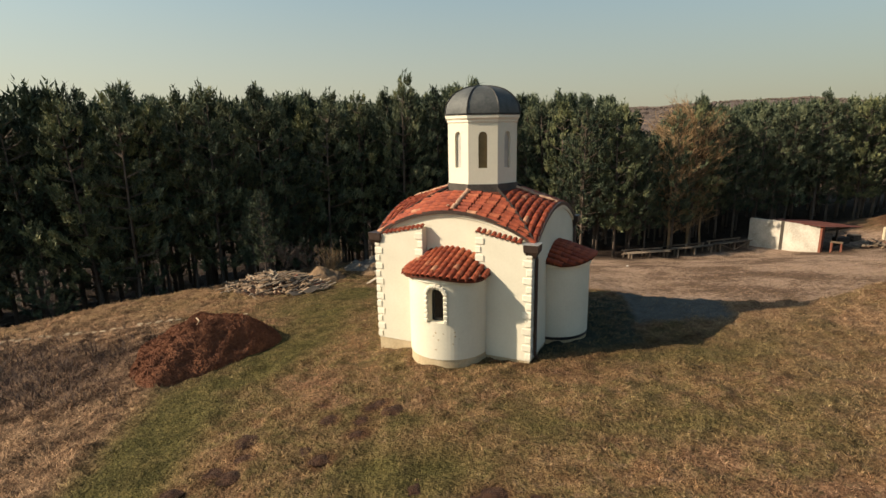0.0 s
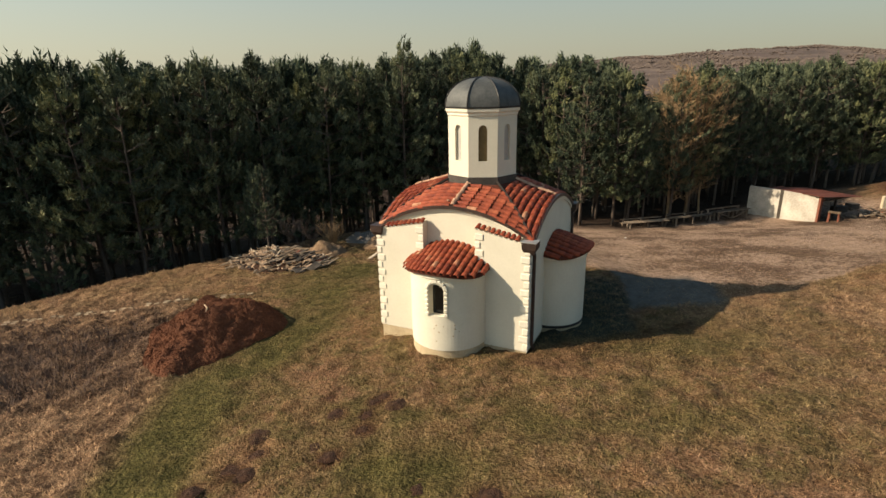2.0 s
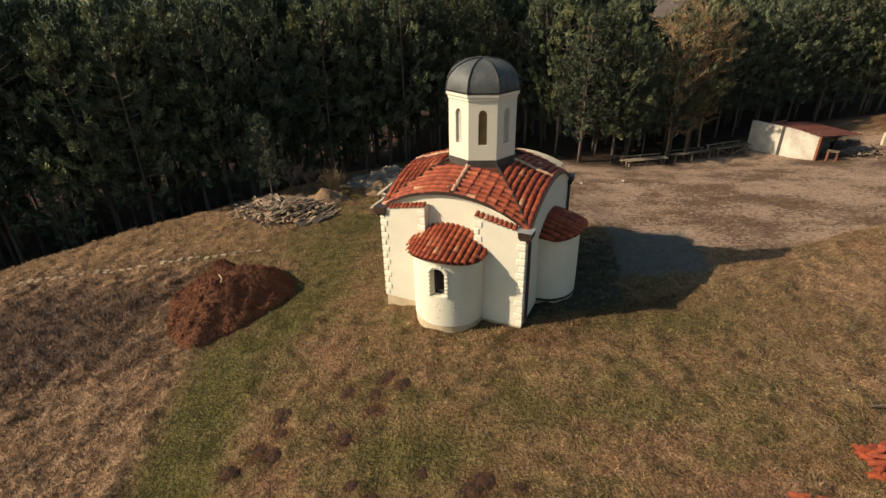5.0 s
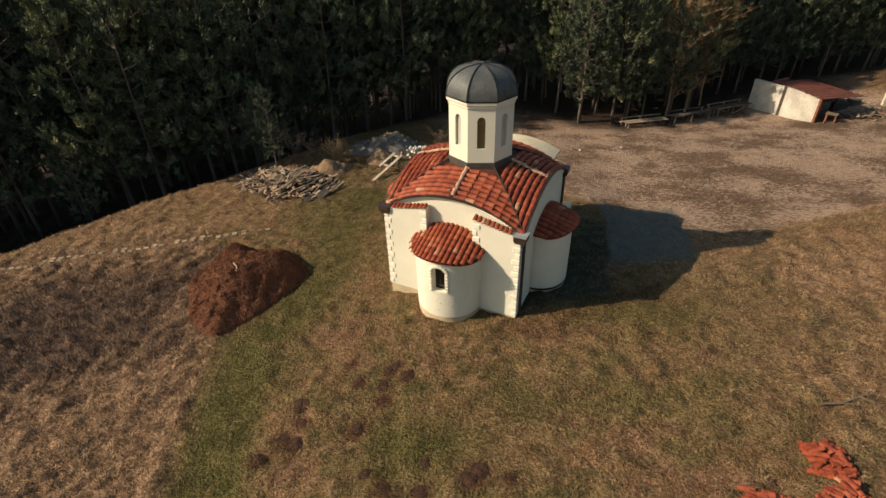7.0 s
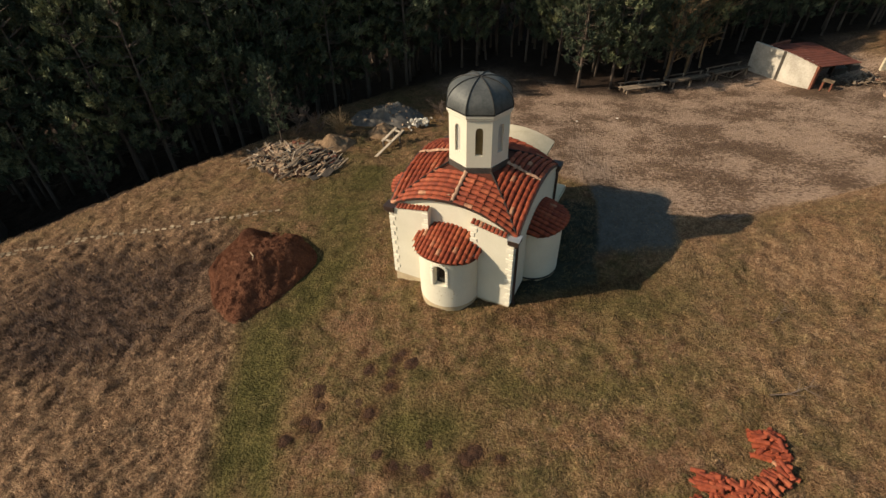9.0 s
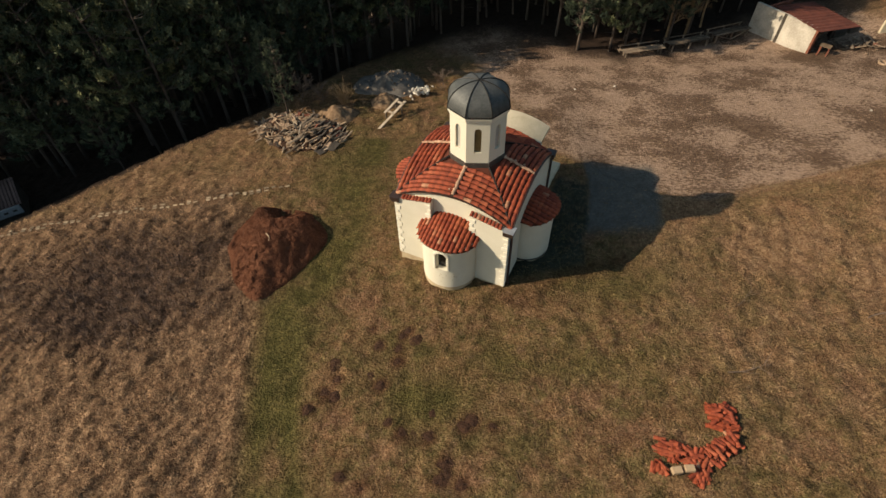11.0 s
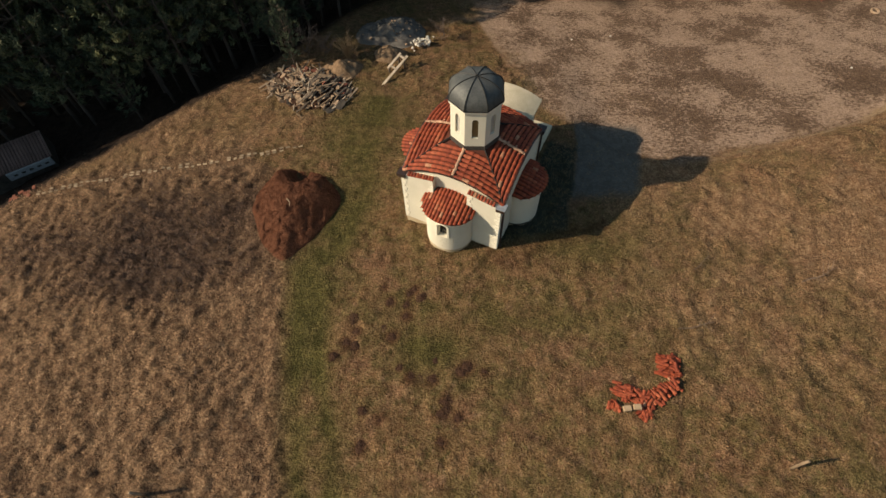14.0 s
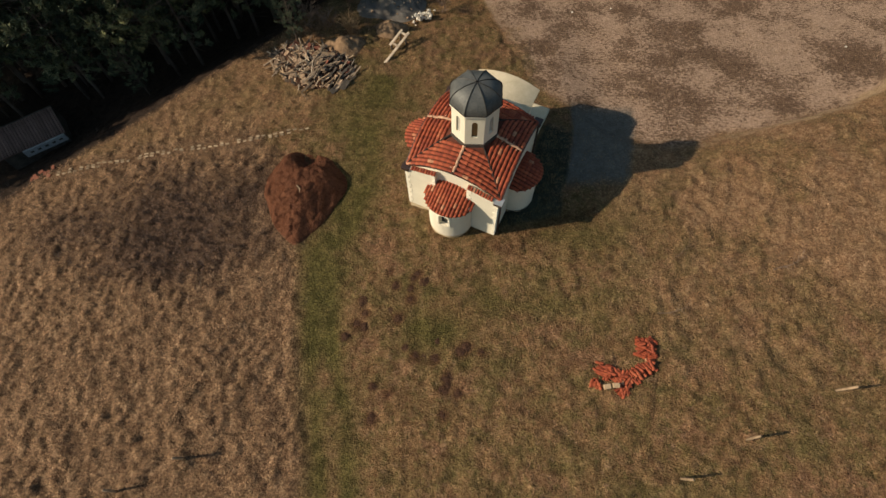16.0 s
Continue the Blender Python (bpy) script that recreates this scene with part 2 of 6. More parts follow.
def part(name, me, parent=None, m=None, label=""):
    ob = new(name, me)
    ob.parent = parent
    if m is not None:
        ob.matrix_basis = m
    return tagged(ob, label) if label else ob


def thing(name, m, label, category, group="", kind=""):
    ob = new(name)
    ob.empty_display_size = 0.2
    ob.matrix_basis = m
    return tagged(ob, label, category, group, kind)


def attr(me, name, values):
    me.attributes.new(name, "FLOAT", "POINT").data.foreach_set("value", np.asarray(values, np.float32))


class Builder:
    """Collects points and faces for one mesh."""

    def __init__(self):
        self.v, self.f = [], []

    def add(self, verts, faces):
        n = len(self.v)
        self.v += [tuple(p) for p in verts]
        self.f += [tuple(i + n for i in f) for f in faces]
        return self

    def box(self, x0, x1, y0, y1, z0, z1, m=None, c=0.0):
        """A box with its edges cut off by c."""
        if c <= 0:
            vs = [(x, y, z) for z in (z0, z1) for x, y in ((x0, y0), (x1, y0), (x1, y1), (x0, y1))]
            fs = [(3, 2, 1, 0), (4, 5, 6, 7), (0, 1, 5, 4), (1, 2, 6, 5), (2, 3, 7, 6), (3, 0, 4, 7)]
        else:
            bm = bmesh.new()
            bmesh.ops.create_cube(bm, size=1)
            for v in bm.verts:
                v.co = Vector(((x0 + x1) / 2 + v.co.x * (x1 - x0), (y0 + y1) / 2 + v.co.y * (y1 - y0), (z0 + z1) / 2 + v.co.z * (z1 - z0)))
            bmesh.ops.bevel(bm, geom=bm.edges[:], offset=c, segments=1, affect="EDGES")
            bm.verts.index_update()
            vs = [tuple(v.co) for v in bm.verts]
            fs = [tuple(v.index for v in f.verts) for f in bm.faces]
            bm.free()
        if m is not None:
            vs = [tuple(m @ Vector(p)) for p in vs]
        return self.add(vs, fs)

    def prism(self, poly, a, b, axis="y"):
        """A polygon (two coordinates) drawn out from a to b along an axis."""
        def at(p, t):
            return (p[0], t, p[1]) if axis == "y" else (t, p[0], p[1]) if axis == "x" else (p[0], p[1], t)
        n = len(poly)
        vs = [at(p, a) for p in poly] + [at(p, b) for p in poly]
        fs = [tuple(range(n)), tuple(range(2 * n - 1, n - 1, -1))] + [(i, i + n, (i + 1) % n + n, (i + 1) % n) for i in range(n)]
        return self.add(vs, fs)

    def tube(self, pts, radii, sides=6, cap=True):
        """A round bar along points."""
        pts = [Vector(p) for p in pts]
        vs, fs = [], []
        for i, p in enumerate(pts):
            d = (pts[min(i + 1, len(pts) - 1)] - pts[max(i - 1, 0)]).normalized()
            s = d.cross(Vector((0.31, 0.17, 0.93)) if abs(d.z) < 0.9 else Vector((1, 0.1, 0))).normalized()
            t = d.cross(s)
            for k in range(sides):
                a = 2 * math.pi * k / sides
                vs.append(p + (s * math.cos(a) + t * math.sin(a)) * radii[i])
        for i in range(len(pts) - 1):
            for k in range(sides):
                fs.append((i * sides + k, i * sides + (k + 1) % sides, (i + 1) * sides + (k + 1) % sides, (i + 1) * sides + k))
        if cap:
            fs += [tuple(range(sides - 1, -1, -1)), tuple(range((len(pts) - 1) * sides, len(pts) * sides))]
        return self.add(vs, fs)

    def mesh(self, name, material, shade=False):
        me = mesh_of(name, self.v, self.f, material, shade)
        bm = bmesh.new()
        bm.from_mesh(me)
        if len(bm.verts) < 20000:
            bmesh.ops.remove_doubles(bm, verts=bm.verts, dist=1e-5)
        bmesh.ops.recalc_face_normals(bm, faces=bm.faces)
        bm.to_mesh(me)
        bm.free()
        return me


# ---- materials ----
class Nodes:
    def __init__(self, name):
        self.mat = bpy.data.materials.new(name)
        self.mat.use_nodes = True
        self.t = self.mat.node_tree
        self.bsdf = self.t.nodes["Principled BSDF"]

    def n(self, kind, **values):
        node = self.t.nodes.new("ShaderNode" + kind)
        for k, v in values.items():
            node.inputs[k.replace("_", " ")].default_value = v
        return node

    def link(self, a, b):
        self.t.links.new(a, b)

    def noise(self, scale, detail=4.0, rough=0.55, coords="Object", stretch=None):
        tc = self.n("TexCoord").outputs[coords] if coords != "Position" else self.n("NewGeometry").outputs["Position"]
        if stretch:
            mp = self.n("Mapping")
            mp.inputs["Scale"].default_value = stretch
            self.link(tc, mp.inputs[0])
            tc = mp.outputs[0]
        no = self.n("TexNoise", Scale=scale, Detail=detail, Roughness=rough)
        self.link(tc, no.inputs["Vector"])
        return no.outputs["Fac"]

    def ramp(self, fac, stops):
        r = self.n("ValToRGB")
        e = r.color_ramp.elements
        while len(e) < len(stops):
            e.new(0.5)
        for el, (p, c) in zip(e, stops):
            el.position = p
            el.color = (*c, 1) if len(c) == 3 else c
        self.link(fac, r.inputs[0])
        return r.outputs["Color"]

    def mix(self, fac, a, b, blend="MIX"):
        m = self.n("Mix")
        m.data_type, m.blend_type = "RGBA", blend
        for sock, v in ((m.inputs[0], fac), (m.inputs[6], a), (m.inputs[7], b)):
            if isinstance(v, (int, float)):
                sock.default_value = v
            elif isinstance(v, tuple):
                sock.default_value = (*v, 1)
            else:
                self.link(v, sock)
        return m.outputs[2]

    def math(self, op, a, b=0.0, c=0.0):
        m = self.n("Math")
        m.operation = op
        for sock, v in zip(m.inputs, (a, b, c)):
            if isinstance(v, (int, float)):
                sock.default_value = v
            else:
                self.link(v, sock)
        return m.outputs[0]

    def attribute(self, name):
        a = self.n("Attribute")
        a.attribute_name = name
        return a.outputs["Fac"]

    def done(self, color, rough=0.8, bump=None, strength=0.3, distance=0.02, metal=0.0, spec=0.3):
        if isinstance(color, tuple):
            self.bsdf.inputs["Base Color"].default_value = (*color, 1)
        else:
            self.link(color, self.bsdf.inputs["Base Color"])
        if isinstance(rough, (int, float)):
            self.bsdf.inputs["Roughness"].default_value = rough
        else:
            self.link(rough, self.bsdf.inputs["Roughness"])
        self.bsdf.inputs["Metallic"].default_value = metal
        self.bsdf.inputs["Specular IOR Level"].default_value = spec
        if bump is not None:
            b = self.n("Bump", Strength=strength, Distance=distance)
            self.link(bump, b.inputs["Height"])
            self.link(b.outputs[0], self.bsdf.inputs["Normal"])
        return self.mat


def surface(name, dark, light, scale=3.0, fine=25.0, rough=0.8, strength=0.3, distance=0.02, metal=0.0, vary=0.0, spec=0.3, stretch=None, coords="Object"):
    """Two tones by a broad and a fine noise, with a grain in relief; vary: how far single pieces differ in lightness."""
    m = Nodes(name)
    broad, grain = m.noise(scale, 5.0, 0.6, coords, stretch), m.noise(fine, 4.0, 0.6, coords, stretch)
    f = m.math("ADD", m.math("MULTIPLY", broad, 0.65), m.math("MULTIPLY", grain, 0.35))
    c = m.ramp(f, [(0.34, dark), (0.64, light)])
    if vary:
        rnd = m.n("ObjectInfo").outputs["Random"]
        c = m.mix(1.0, c, m.ramp(rnd, [(0, (1 - vary,) * 3), (1, (1 + vary,) * 3)]), "MULTIPLY")
    return m.done(c, rough, grain, strength, distance, metal, spec)


def ground_colour(m):
    """Colour of the sward from the plan's masks; the ground and the grass on it share it."""
    big, mid = m.noise(0.33, 5, 0.6, "Position"), m.noise(2.1, 5, 0.65, "Position")
    fine, micro = m.noise(8.0, 5, 0.7, "Position"), m.noise(34.0, 3, 0.7, "Position")
    f = m.math("ADD", m.math("MULTIPLY", mid, 0.22), m.math("ADD", m.math("MULTIPLY", fine, 0.40), m.math("MULTIPLY", micro, 0.38)))
    f = m.math("MULTIPLY_ADD", f, 2.5, -0.75)
    straw = m.ramp(f, [(0.30, (0.074, 0.044, 0.024)), (0.47, (0.142, 0.090, 0.050)), (0.58, (0.190, 0.128, 0.074)), (0.72, (0.25, 0.178, 0.108))])
    olive = m.ramp(f, [(0.30, (0.050, 0.042, 0.019)), (0.5, (0.104, 0.085, 0.040)), (0.70, (0.180, 0.148, 0.074))])
    c = m.mix(m.ramp(big, [(0.46, (0, 0, 0)), (0.68, (0.85, 0.85, 0.85))]), straw, olive)
    blotch = m.noise(0.95, 6, 0.68, "Position")
    c = m.mix(m.ramp(blotch, [(0.47, (0, 0, 0)), (0.58, (0.75, 0.75, 0.75))]), c, olive)
    rose = m.ramp(f, [(0.32, (0.078, 0.044, 0.028)), (0.5, (0.16, 0.093, 0.060)), (0.68, (0.27, 0.175, 0.122))])
    c = m.mix(m.ramp(m.noise(0.6, 4, 0.6, "Position"), [(0.5, (0, 0, 0)), (0.66, (0.8, 0.8, 0.8))]), c, rose)
    # small patches: living green blades and pinkish dead stems among the straw
    c = m.mix(m.ramp(m.noise(3.4, 5, 0.7, "Position", (1.0, 1.0, 0.4)), [(0.54, (0, 0, 0)), (0.64, (0.6, 0.6, 0.6))]), c, m.ramp(f, [(0.32, (0.034, 0.038, 0.015)), (0.70, (0.118, 0.110, 0.048))]))
    c = m.mix(m.ramp(m.noise(4.3, 4, 0.7, "Position", (1.0, 1.0, 0.3)), [(0.56, (0, 0, 0)), (0.66, (0.6, 0.6, 0.6))]), c, m.ramp(f, [(0.32, (0.100, 0.062, 0.044)), (0.70, (0.27, 0.190, 0.145))]))
    dry = m.ramp(f, [(0.30, (0.105, 0.062, 0.038)), (0.5, (0.215, 0.138, 0.088)), (0.70, (0.36, 0.255, 0.175))])
    c = m.mix(m.attribute("rosy"), c, dry)
    tall = m.ramp(f, [(0.32, (0.080, 0.050, 0.034)), (0.47, (0.128, 0.084, 0.056)), (0.6, (0.205, 0.143, 0.098)), (0.74, (0.30, 0.222, 0.16))])
    c = m.mix(m.attribute("rough"), c, tall)
    green = m.ramp(f, [(0.32, (0.030, 0.032, 0.011)), (0.52, (0.068, 0.068, 0.024)), (0.72, (0.138, 0.121, 0.047))])
    c = m.mix(m.attribute("green"), c, green)
    brush = m.ramp(f, [(0.33, (0.032, 0.022, 0.018)), (0.52, (0.070, 0.047, 0.038)), (0.70, (0.14, 0.099, 0.080))])
    c = m.mix(m.attribute("brush"), c, brush)
    spot = m.noise(1.9, 6, 0.7, "Position")
    c = m.mix(1.0, c, m.ramp(spot, [(0.33, (1.12, 1.1, 1.08)), (0.47, (1.0, 1.0, 1.0)), (0.58, (0.95, 0.95, 0.93)), (0.68, (0.72, 0.72, 0.69))]), "MULTIPLY")
    tuss = m.noise(5.2, 5, 0.66, "Position")
    tuss = m.ramp(tuss, [(0.36, (0.58, 0.57, 0.56)), (0.5, (0.95, 0.94, 0.92)), (0.62, (1.18, 1.16, 1.13))])
    c = m.mix(m.math("MULTIPLY", m.attribute("rough"), 0.95), c, m.mix(1.0, c, tuss, "MULTIPLY"))
    soil = m.ramp(f, [(0.36, (0.042, 0.021, 0.013)), (0.66, (0.105, 0.056, 0.034))])
    c = m.mix(m.attribute("soil"), c, soil)
    c = m.mix(1.0, c, (1.05, 0.97, 0.86), "MULTIPLY")
    return c, f, big, mid, fine


def ground_material():
    m = Nodes("meadow_ground")
    c, f, big, mid, fine = ground_colour(m)
    c = m.mix(1.0, c, (0.87, 0.84, 0.81), "MULTIPLY")
    patch = m.noise(0.28, 5, 0.6, "Position")
    blot = m.noise(4.6, 7, 0.74, "Position", (1.0, 1.7, 1.0))
    bare = m.ramp(f, [(0.36, (0.245, 0.163, 0.112)), (0.66, (0.39, 0.272, 0.195))])
    weeds = m.ramp(f, [(0.36, (0.045, 0.027, 0.016)), (0.64, (0.118, 0.07, 0.042))])
    k = m.math("ADD", m.math("MULTIPLY", patch, 0.55), m.math("MULTIPLY", blot, 0.7))
    yard = m.mix(m.ramp(k, [(0.608, (0, 0, 0)), (0.656, (0.78, 0.78, 0.78))]), bare, weeds)
    fleck = m.noise(9.0, 4, 0.7, "Position")
    yard = m.mix(m.ramp(m.math("ADD", m.math("MULTIPLY", patch, 0.6), m.math("MULTIPLY", fleck, 0.5)), [(0.58, (0, 0, 0)), (0.64, (0.55, 0.55, 0.55))]), yard, weeds)
    c = m.mix(m.attribute("yard"), c, yard)
    c = m.mix(m.attribute("trodden"), c, m.ramp(f, [(0.36, (0.24, 0.16, 0.095)), (0.66, (0.38, 0.27, 0.165))]))
    # bare earth greyed and darkened, with the tone of the chapel's shadow in it
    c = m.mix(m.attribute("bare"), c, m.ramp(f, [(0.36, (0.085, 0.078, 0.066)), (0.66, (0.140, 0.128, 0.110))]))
    # near-black green: the chapel's shade painted into the weedy strip
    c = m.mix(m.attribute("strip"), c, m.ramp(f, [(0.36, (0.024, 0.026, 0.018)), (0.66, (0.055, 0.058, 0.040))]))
    # needle litter, darkened to carry the shade under the pines
    shaded_litter = m.ramp(f, [(0.35, (0.018, 0.012, 0.009)), (0.65, (0.046, 0.030, 0.021))])
    c = m.mix(m.attribute("wood"), c, shaded_litter)
    farn = m.noise(0.016, 9, 0.72, "Position")
    farc = m.ramp(farn, [(0.34, (0.075, 0.058, 0.048)), (0.47, (0.105, 0.077, 0.065)), (0.56, (0.125, 0.093, 0.077)), (0.68, (0.165, 0.128, 0.098))])
    fargreen = m.ramp(farn, [(0.4, (0.09, 0.11, 0.045)), (0.6, (0.16, 0.16, 0.075))])
    farc = m.mix(m.attribute("pasture"), farc, fargreen)
    c = m.mix(m.attribute("far"), c, farc)
    lump = m.noise(11.0, 3, 0.6, "Position")
    return m.done(c, 0.95, m.math("ADD", m.math("MULTIPLY", fine, 0.5), lump), 1.0, 0.13, 0.0, 0.1)


def grass_material(name, lift):
    m = Nodes(name)
    c, f, *_ = ground_colour(m)
    tint = m.attribute("tint")
    c = m.mix(1.0, c, m.ramp(tint, [(0, (0.58 * lift, 0.62 * lift, 0.56 * lift)), (0.5, (1.0 * lift,) * 3), (1, (1.36 * lift, 1.33 * lift, 1.3 * lift))]), "MULTIPLY")
    return m.done(c, 0.85, None, 0, 0, 0, 0.15)


M_GROUND = ground_material()
M_GRASS = grass_material("dry_grass_blades", 1.50)
M_PLASTER = surface("white_plaster", (0.59, 0.538, 0.422), (0.665, 0.612, 0.49), 0.9, 14, 0.9, 0.15, 0.01)
M_TRIM = surface("white_painted_stone", (0.63, 0.58, 0.465), (0.73, 0.675, 0.55), 2.0, 30, 0.85, 0.2, 0.01, vary=0.06)
M_PLINTH = surface("bare_concrete_plinth", (0.36, 0.275, 0.165), (0.53, 0.42, 0.27), 1.6, 18, 0.95, 0.5, 0.02)
M_CANOPY = surface("cream_concrete", (0.40, 0.335, 0.225), (0.55, 0.47, 0.335), 1.3, 20, 0.95, 0.3, 0.015)


def tile_material():
    m = Nodes("terracotta")
    broad, grain = m.noise(2.5, 4, 0.6), m.noise(22, 4, 0.6)
    rnd = m.n("ObjectInfo").outputs["Random"]
    c = m.ramp(rnd, [(0.0, (0.20, 0.036, 0.015)), (0.3, (0.265, 0.052, 0.020)), (0.8, (0.32, 0.068, 0.027)), (0.965, (0.36, 0.095, 0.040)), (0.992, (0.44, 0.21, 0.115))])
    stain = m.ramp(m.math("ADD", m.math("MULTIPLY", broad, 0.6), m.math("MULTIPLY", grain, 0.4)), [(0.36, (0.5, 0.45, 0.43)), (0.56, (1.0, 1.0, 1.0)), (0.7, (1.12, 1.1, 1.05))])
    c = m.mix(1.0, c, stain, "MULTIPLY")
    return m.done(c, 0.75, grain, 0.25, 0.008, 0, 0.35)


M_TILE = tile_material()


def joined_tile_material():
    m = Nodes("terracotta_joined")
    rnd = m.n("NewGeometry").outputs["Random Per Island"]
    c = m.ramp(rnd, [(0.0, (0.20, 0.036, 0.015)), (0.3, (0.265, 0.052, 0.020)), (0.8, (0.32, 0.068, 0.027)), (0.965, (0.36, 0.095, 0.040)), (0.992, (0.44, 0.21, 0.115))])
    grain = m.noise(22, 4, 0.6)
    c = m.mix(1.0, c, m.ramp(grain, [(0.35, (0.6, 0.55, 0.52)), (0.55, (1, 1, 1))]), "MULTIPLY")
    return m.done(c, 0.75, grain, 0.25, 0.008, 0, 0.35)


M_TILE_JOINED = joined_tile_material()
M_PAN = surface("roof_deck_clay", (0.055, 0.016, 0.009), (0.11, 0.03, 0.015), 3, 20, 0.9, 0.4)
M_MORTAR = surface("ridge_mortar", (0.29, 0.15, 0.09), (0.50, 0.31, 0.205), 3, 20, 0.95, 0.5, 0.02, vary=0.15)
M_DOME = surface("grey_dome_sheet", (0.050, 0.053, 0.052), (0.110, 0.110, 0.102), 1.8, 12, 0.62, 0.12, 0.01, 0.3, 0.12, 0.35)
M_SEAM = surface("dark_sheet_seam", (0.022, 0.021, 0.02), (0.05, 0.046, 0.042), 3, 20, 0.5, 0.1, 0.01, 0.4)
M_BROWN_METAL = surface("dark_brown_sheet_metal", (0.030, 0.018, 0.014), (0.060, 0.036, 0.028), 3, 20, 0.45, 0.1, 0.01, 0.2, 0, 0.5)
M_VALLEY = surface("dark_valley_joint", (0.012, 0.009, 0.008), (0.03, 0.022, 0.018), 3, 20, 0.9, 0.2)
M_FLASHING = surface("grey_brown_flashing", (0.05, 0.042, 0.036), (0.10, 0.085, 0.073), 3, 20, 0.6, 0.1, 0.01, 0.2)
M_ZINC = surface("bright_zinc", (0.38, 0.38, 0.37), (0.6, 0.6, 0.58), 4, 30, 0.4, 0.1, 0.01, 0.7)
M_GLASS_DARK = surface("dark_window_glass", (0.008, 0.008, 0.009), (0.018, 0.017, 0.016), 2, 9, 0.12, 0.03, 0.005, 0, 0, 0.5)
M_GLASS_AMBER = surface("amber_window_glass", (0.10, 0.072, 0.033), (0.16, 0.115, 0.055), 2, 9, 0.2, 0.03, 0.005, 0, 0, 0.5)
M_GLASS_PALE = surface("pale_window_glass", (0.36, 0.34, 0.30), (0.46, 0.44, 0.39), 2, 9, 0.25, 0.03, 0.005, 0, 0, 0.5)
M_BARK = surface("pine_bark", (0.055, 0.041, 0.032), (0.155, 0.120, 0.095), 1.5, 14, 0.95, 0.6, 0.03, 0, 0.25, 0.1, (1, 1, 0.3))


def needle_material(name, stops):
    m = Nodes(name)
    rnd = m.n("ObjectInfo").outputs["Random"]
    isl = m.n("NewGeometry").outputs["Random Per Island"]
    brush = m.math("ADD", m.math("MULTIPLY", isl, 0.35), m.math("MULTIPLY", m.attribute("tone"), 0.65))
    c = m.ramp(brush, stops)
    c = m.mix(1.0, c, m.ramp(rnd, [(0, (0.52, 0.60, 0.68)), (0.5, (1, 1.02, 1.08)), (1, (1.32, 1.26, 1.1))]), "MULTIPLY")
    c = m.mix(1.0, c, m.ramp(m.noise(0.8, 3, 0.6), [(0.35, (0.7, 0.72, 0.7)), (0.65, (1.25, 1.2, 1.1))]), "MULTIPLY")
    return m.done(c, 0.7, None, 0, 0, 0, 0.2)


M_NEEDLE = needle_material("pine_needles", [(0.1, (0.024, 0.033, 0.022)), (0.5, (0.082, 0.100, 0.058)), (0.8, (0.162, 0.173, 0.095)), (1, (0.245, 0.242, 0.138))])
M_TWIG = surface("bare_twigs", (0.20, 0.125, 0.064), (0.37, 0.25, 0.14), 2, 10, 0.95, 0.2, 0.01, 0, 0.15, 0.1)
M_SHRUB = surface("grey_shrub_twigs", (0.08, 0.056, 0.042), (0.18, 0.13, 0.10), 2, 10, 0.95, 0.2, 0.01, 0, 0.15, 0.1)
M_FAR_WOOD = surface("far_leafless_wood", (0.098, 0.076, 0.064), (0.140, 0.108, 0.090), 0.02, 0.2, 0.95, 0.1, 0.01, 0, 0, 0.1)
M_WEED = surface("dead_weed_stalks", (0.060, 0.041, 0.034), (0.150, 0.108, 0.086), 0.8, 9, 0.95, 0.1, 0.01, 0, 0, 0.1)
M_CLAY = surface("red_clay_soil", (0.090, 0.036, 0.020), (0.210, 0.088, 0.048), 2.2, 20, 0.97, 1.0, 0.14, 0, 0.2, 0.1)
M_MOLE_AND_GAP = surface("mole_soil_and_gap_shade", (0.020, 0.009, 0.005), (0.066, 0.029, 0.014), 7, 30, 0.97, 1.0, 0.05)
M_GRAVEL = surface("grey_gravel", (0.070, 0.062, 0.054), (0.150, 0.135, 0.118), 1.2, 14, 0.97, 0.7, 0.04, 0, 0, 0.1)
M_STRAW_HEAP = surface("tan_earth", (0.10, 0.062, 0.036), (0.25, 0.165, 0.10), 3.5, 14, 0.97, 0.7, 0.05, 0, 0, 0.1)
M_PLANK = surface("weathered_wood", (0.13, 0.085, 0.052), (0.37, 0.265, 0.17), 2, 25, 0.9, 0.3, 0.01, 0, 0.45, 0.2)
M_PALE_WOOD = surface("pale_weathered_wood", (0.26, 0.20, 0.14), (0.50, 0.41, 0.31), 2, 25, 0.9, 0.3, 0.01, 0, 0.2, 0.2)
M_GREY_WOOD = surface("grey_weathered_boards", (0.085, 0.062, 0.043), (0.26, 0.195, 0.138), 2, 25, 0.9, 0.3, 0.01, 0, 0.5, 0.2)
M_STONE = surface("pale_rubble_stone", (0.12, 0.076, 0.047), (0.40, 0.28, 0.185), 2, 14, 0.95, 0.5, 0.02, 0, 0.5, 0.2)
M_WHITE_STONE = surface("white_rubble_stone", (0.36, 0.32, 0.26), (0.68, 0.62, 0.53), 2, 14, 0.95, 0.5, 0.02, 0, 0.15, 0.2)
M_PAVER = surface("pale_paving_stone", (0.19, 0.14, 0.09), (0.37, 0.285, 0.19), 3, 20, 0.95, 0.4, 0.015, 0, 0.4, 0.2)
M_SHED_WALL = surface("stained_whitewash", (0.30, 0.265, 0.215), (0.56, 0.51, 0.43), 0.8, 8, 0.95, 0.3, 0.02)
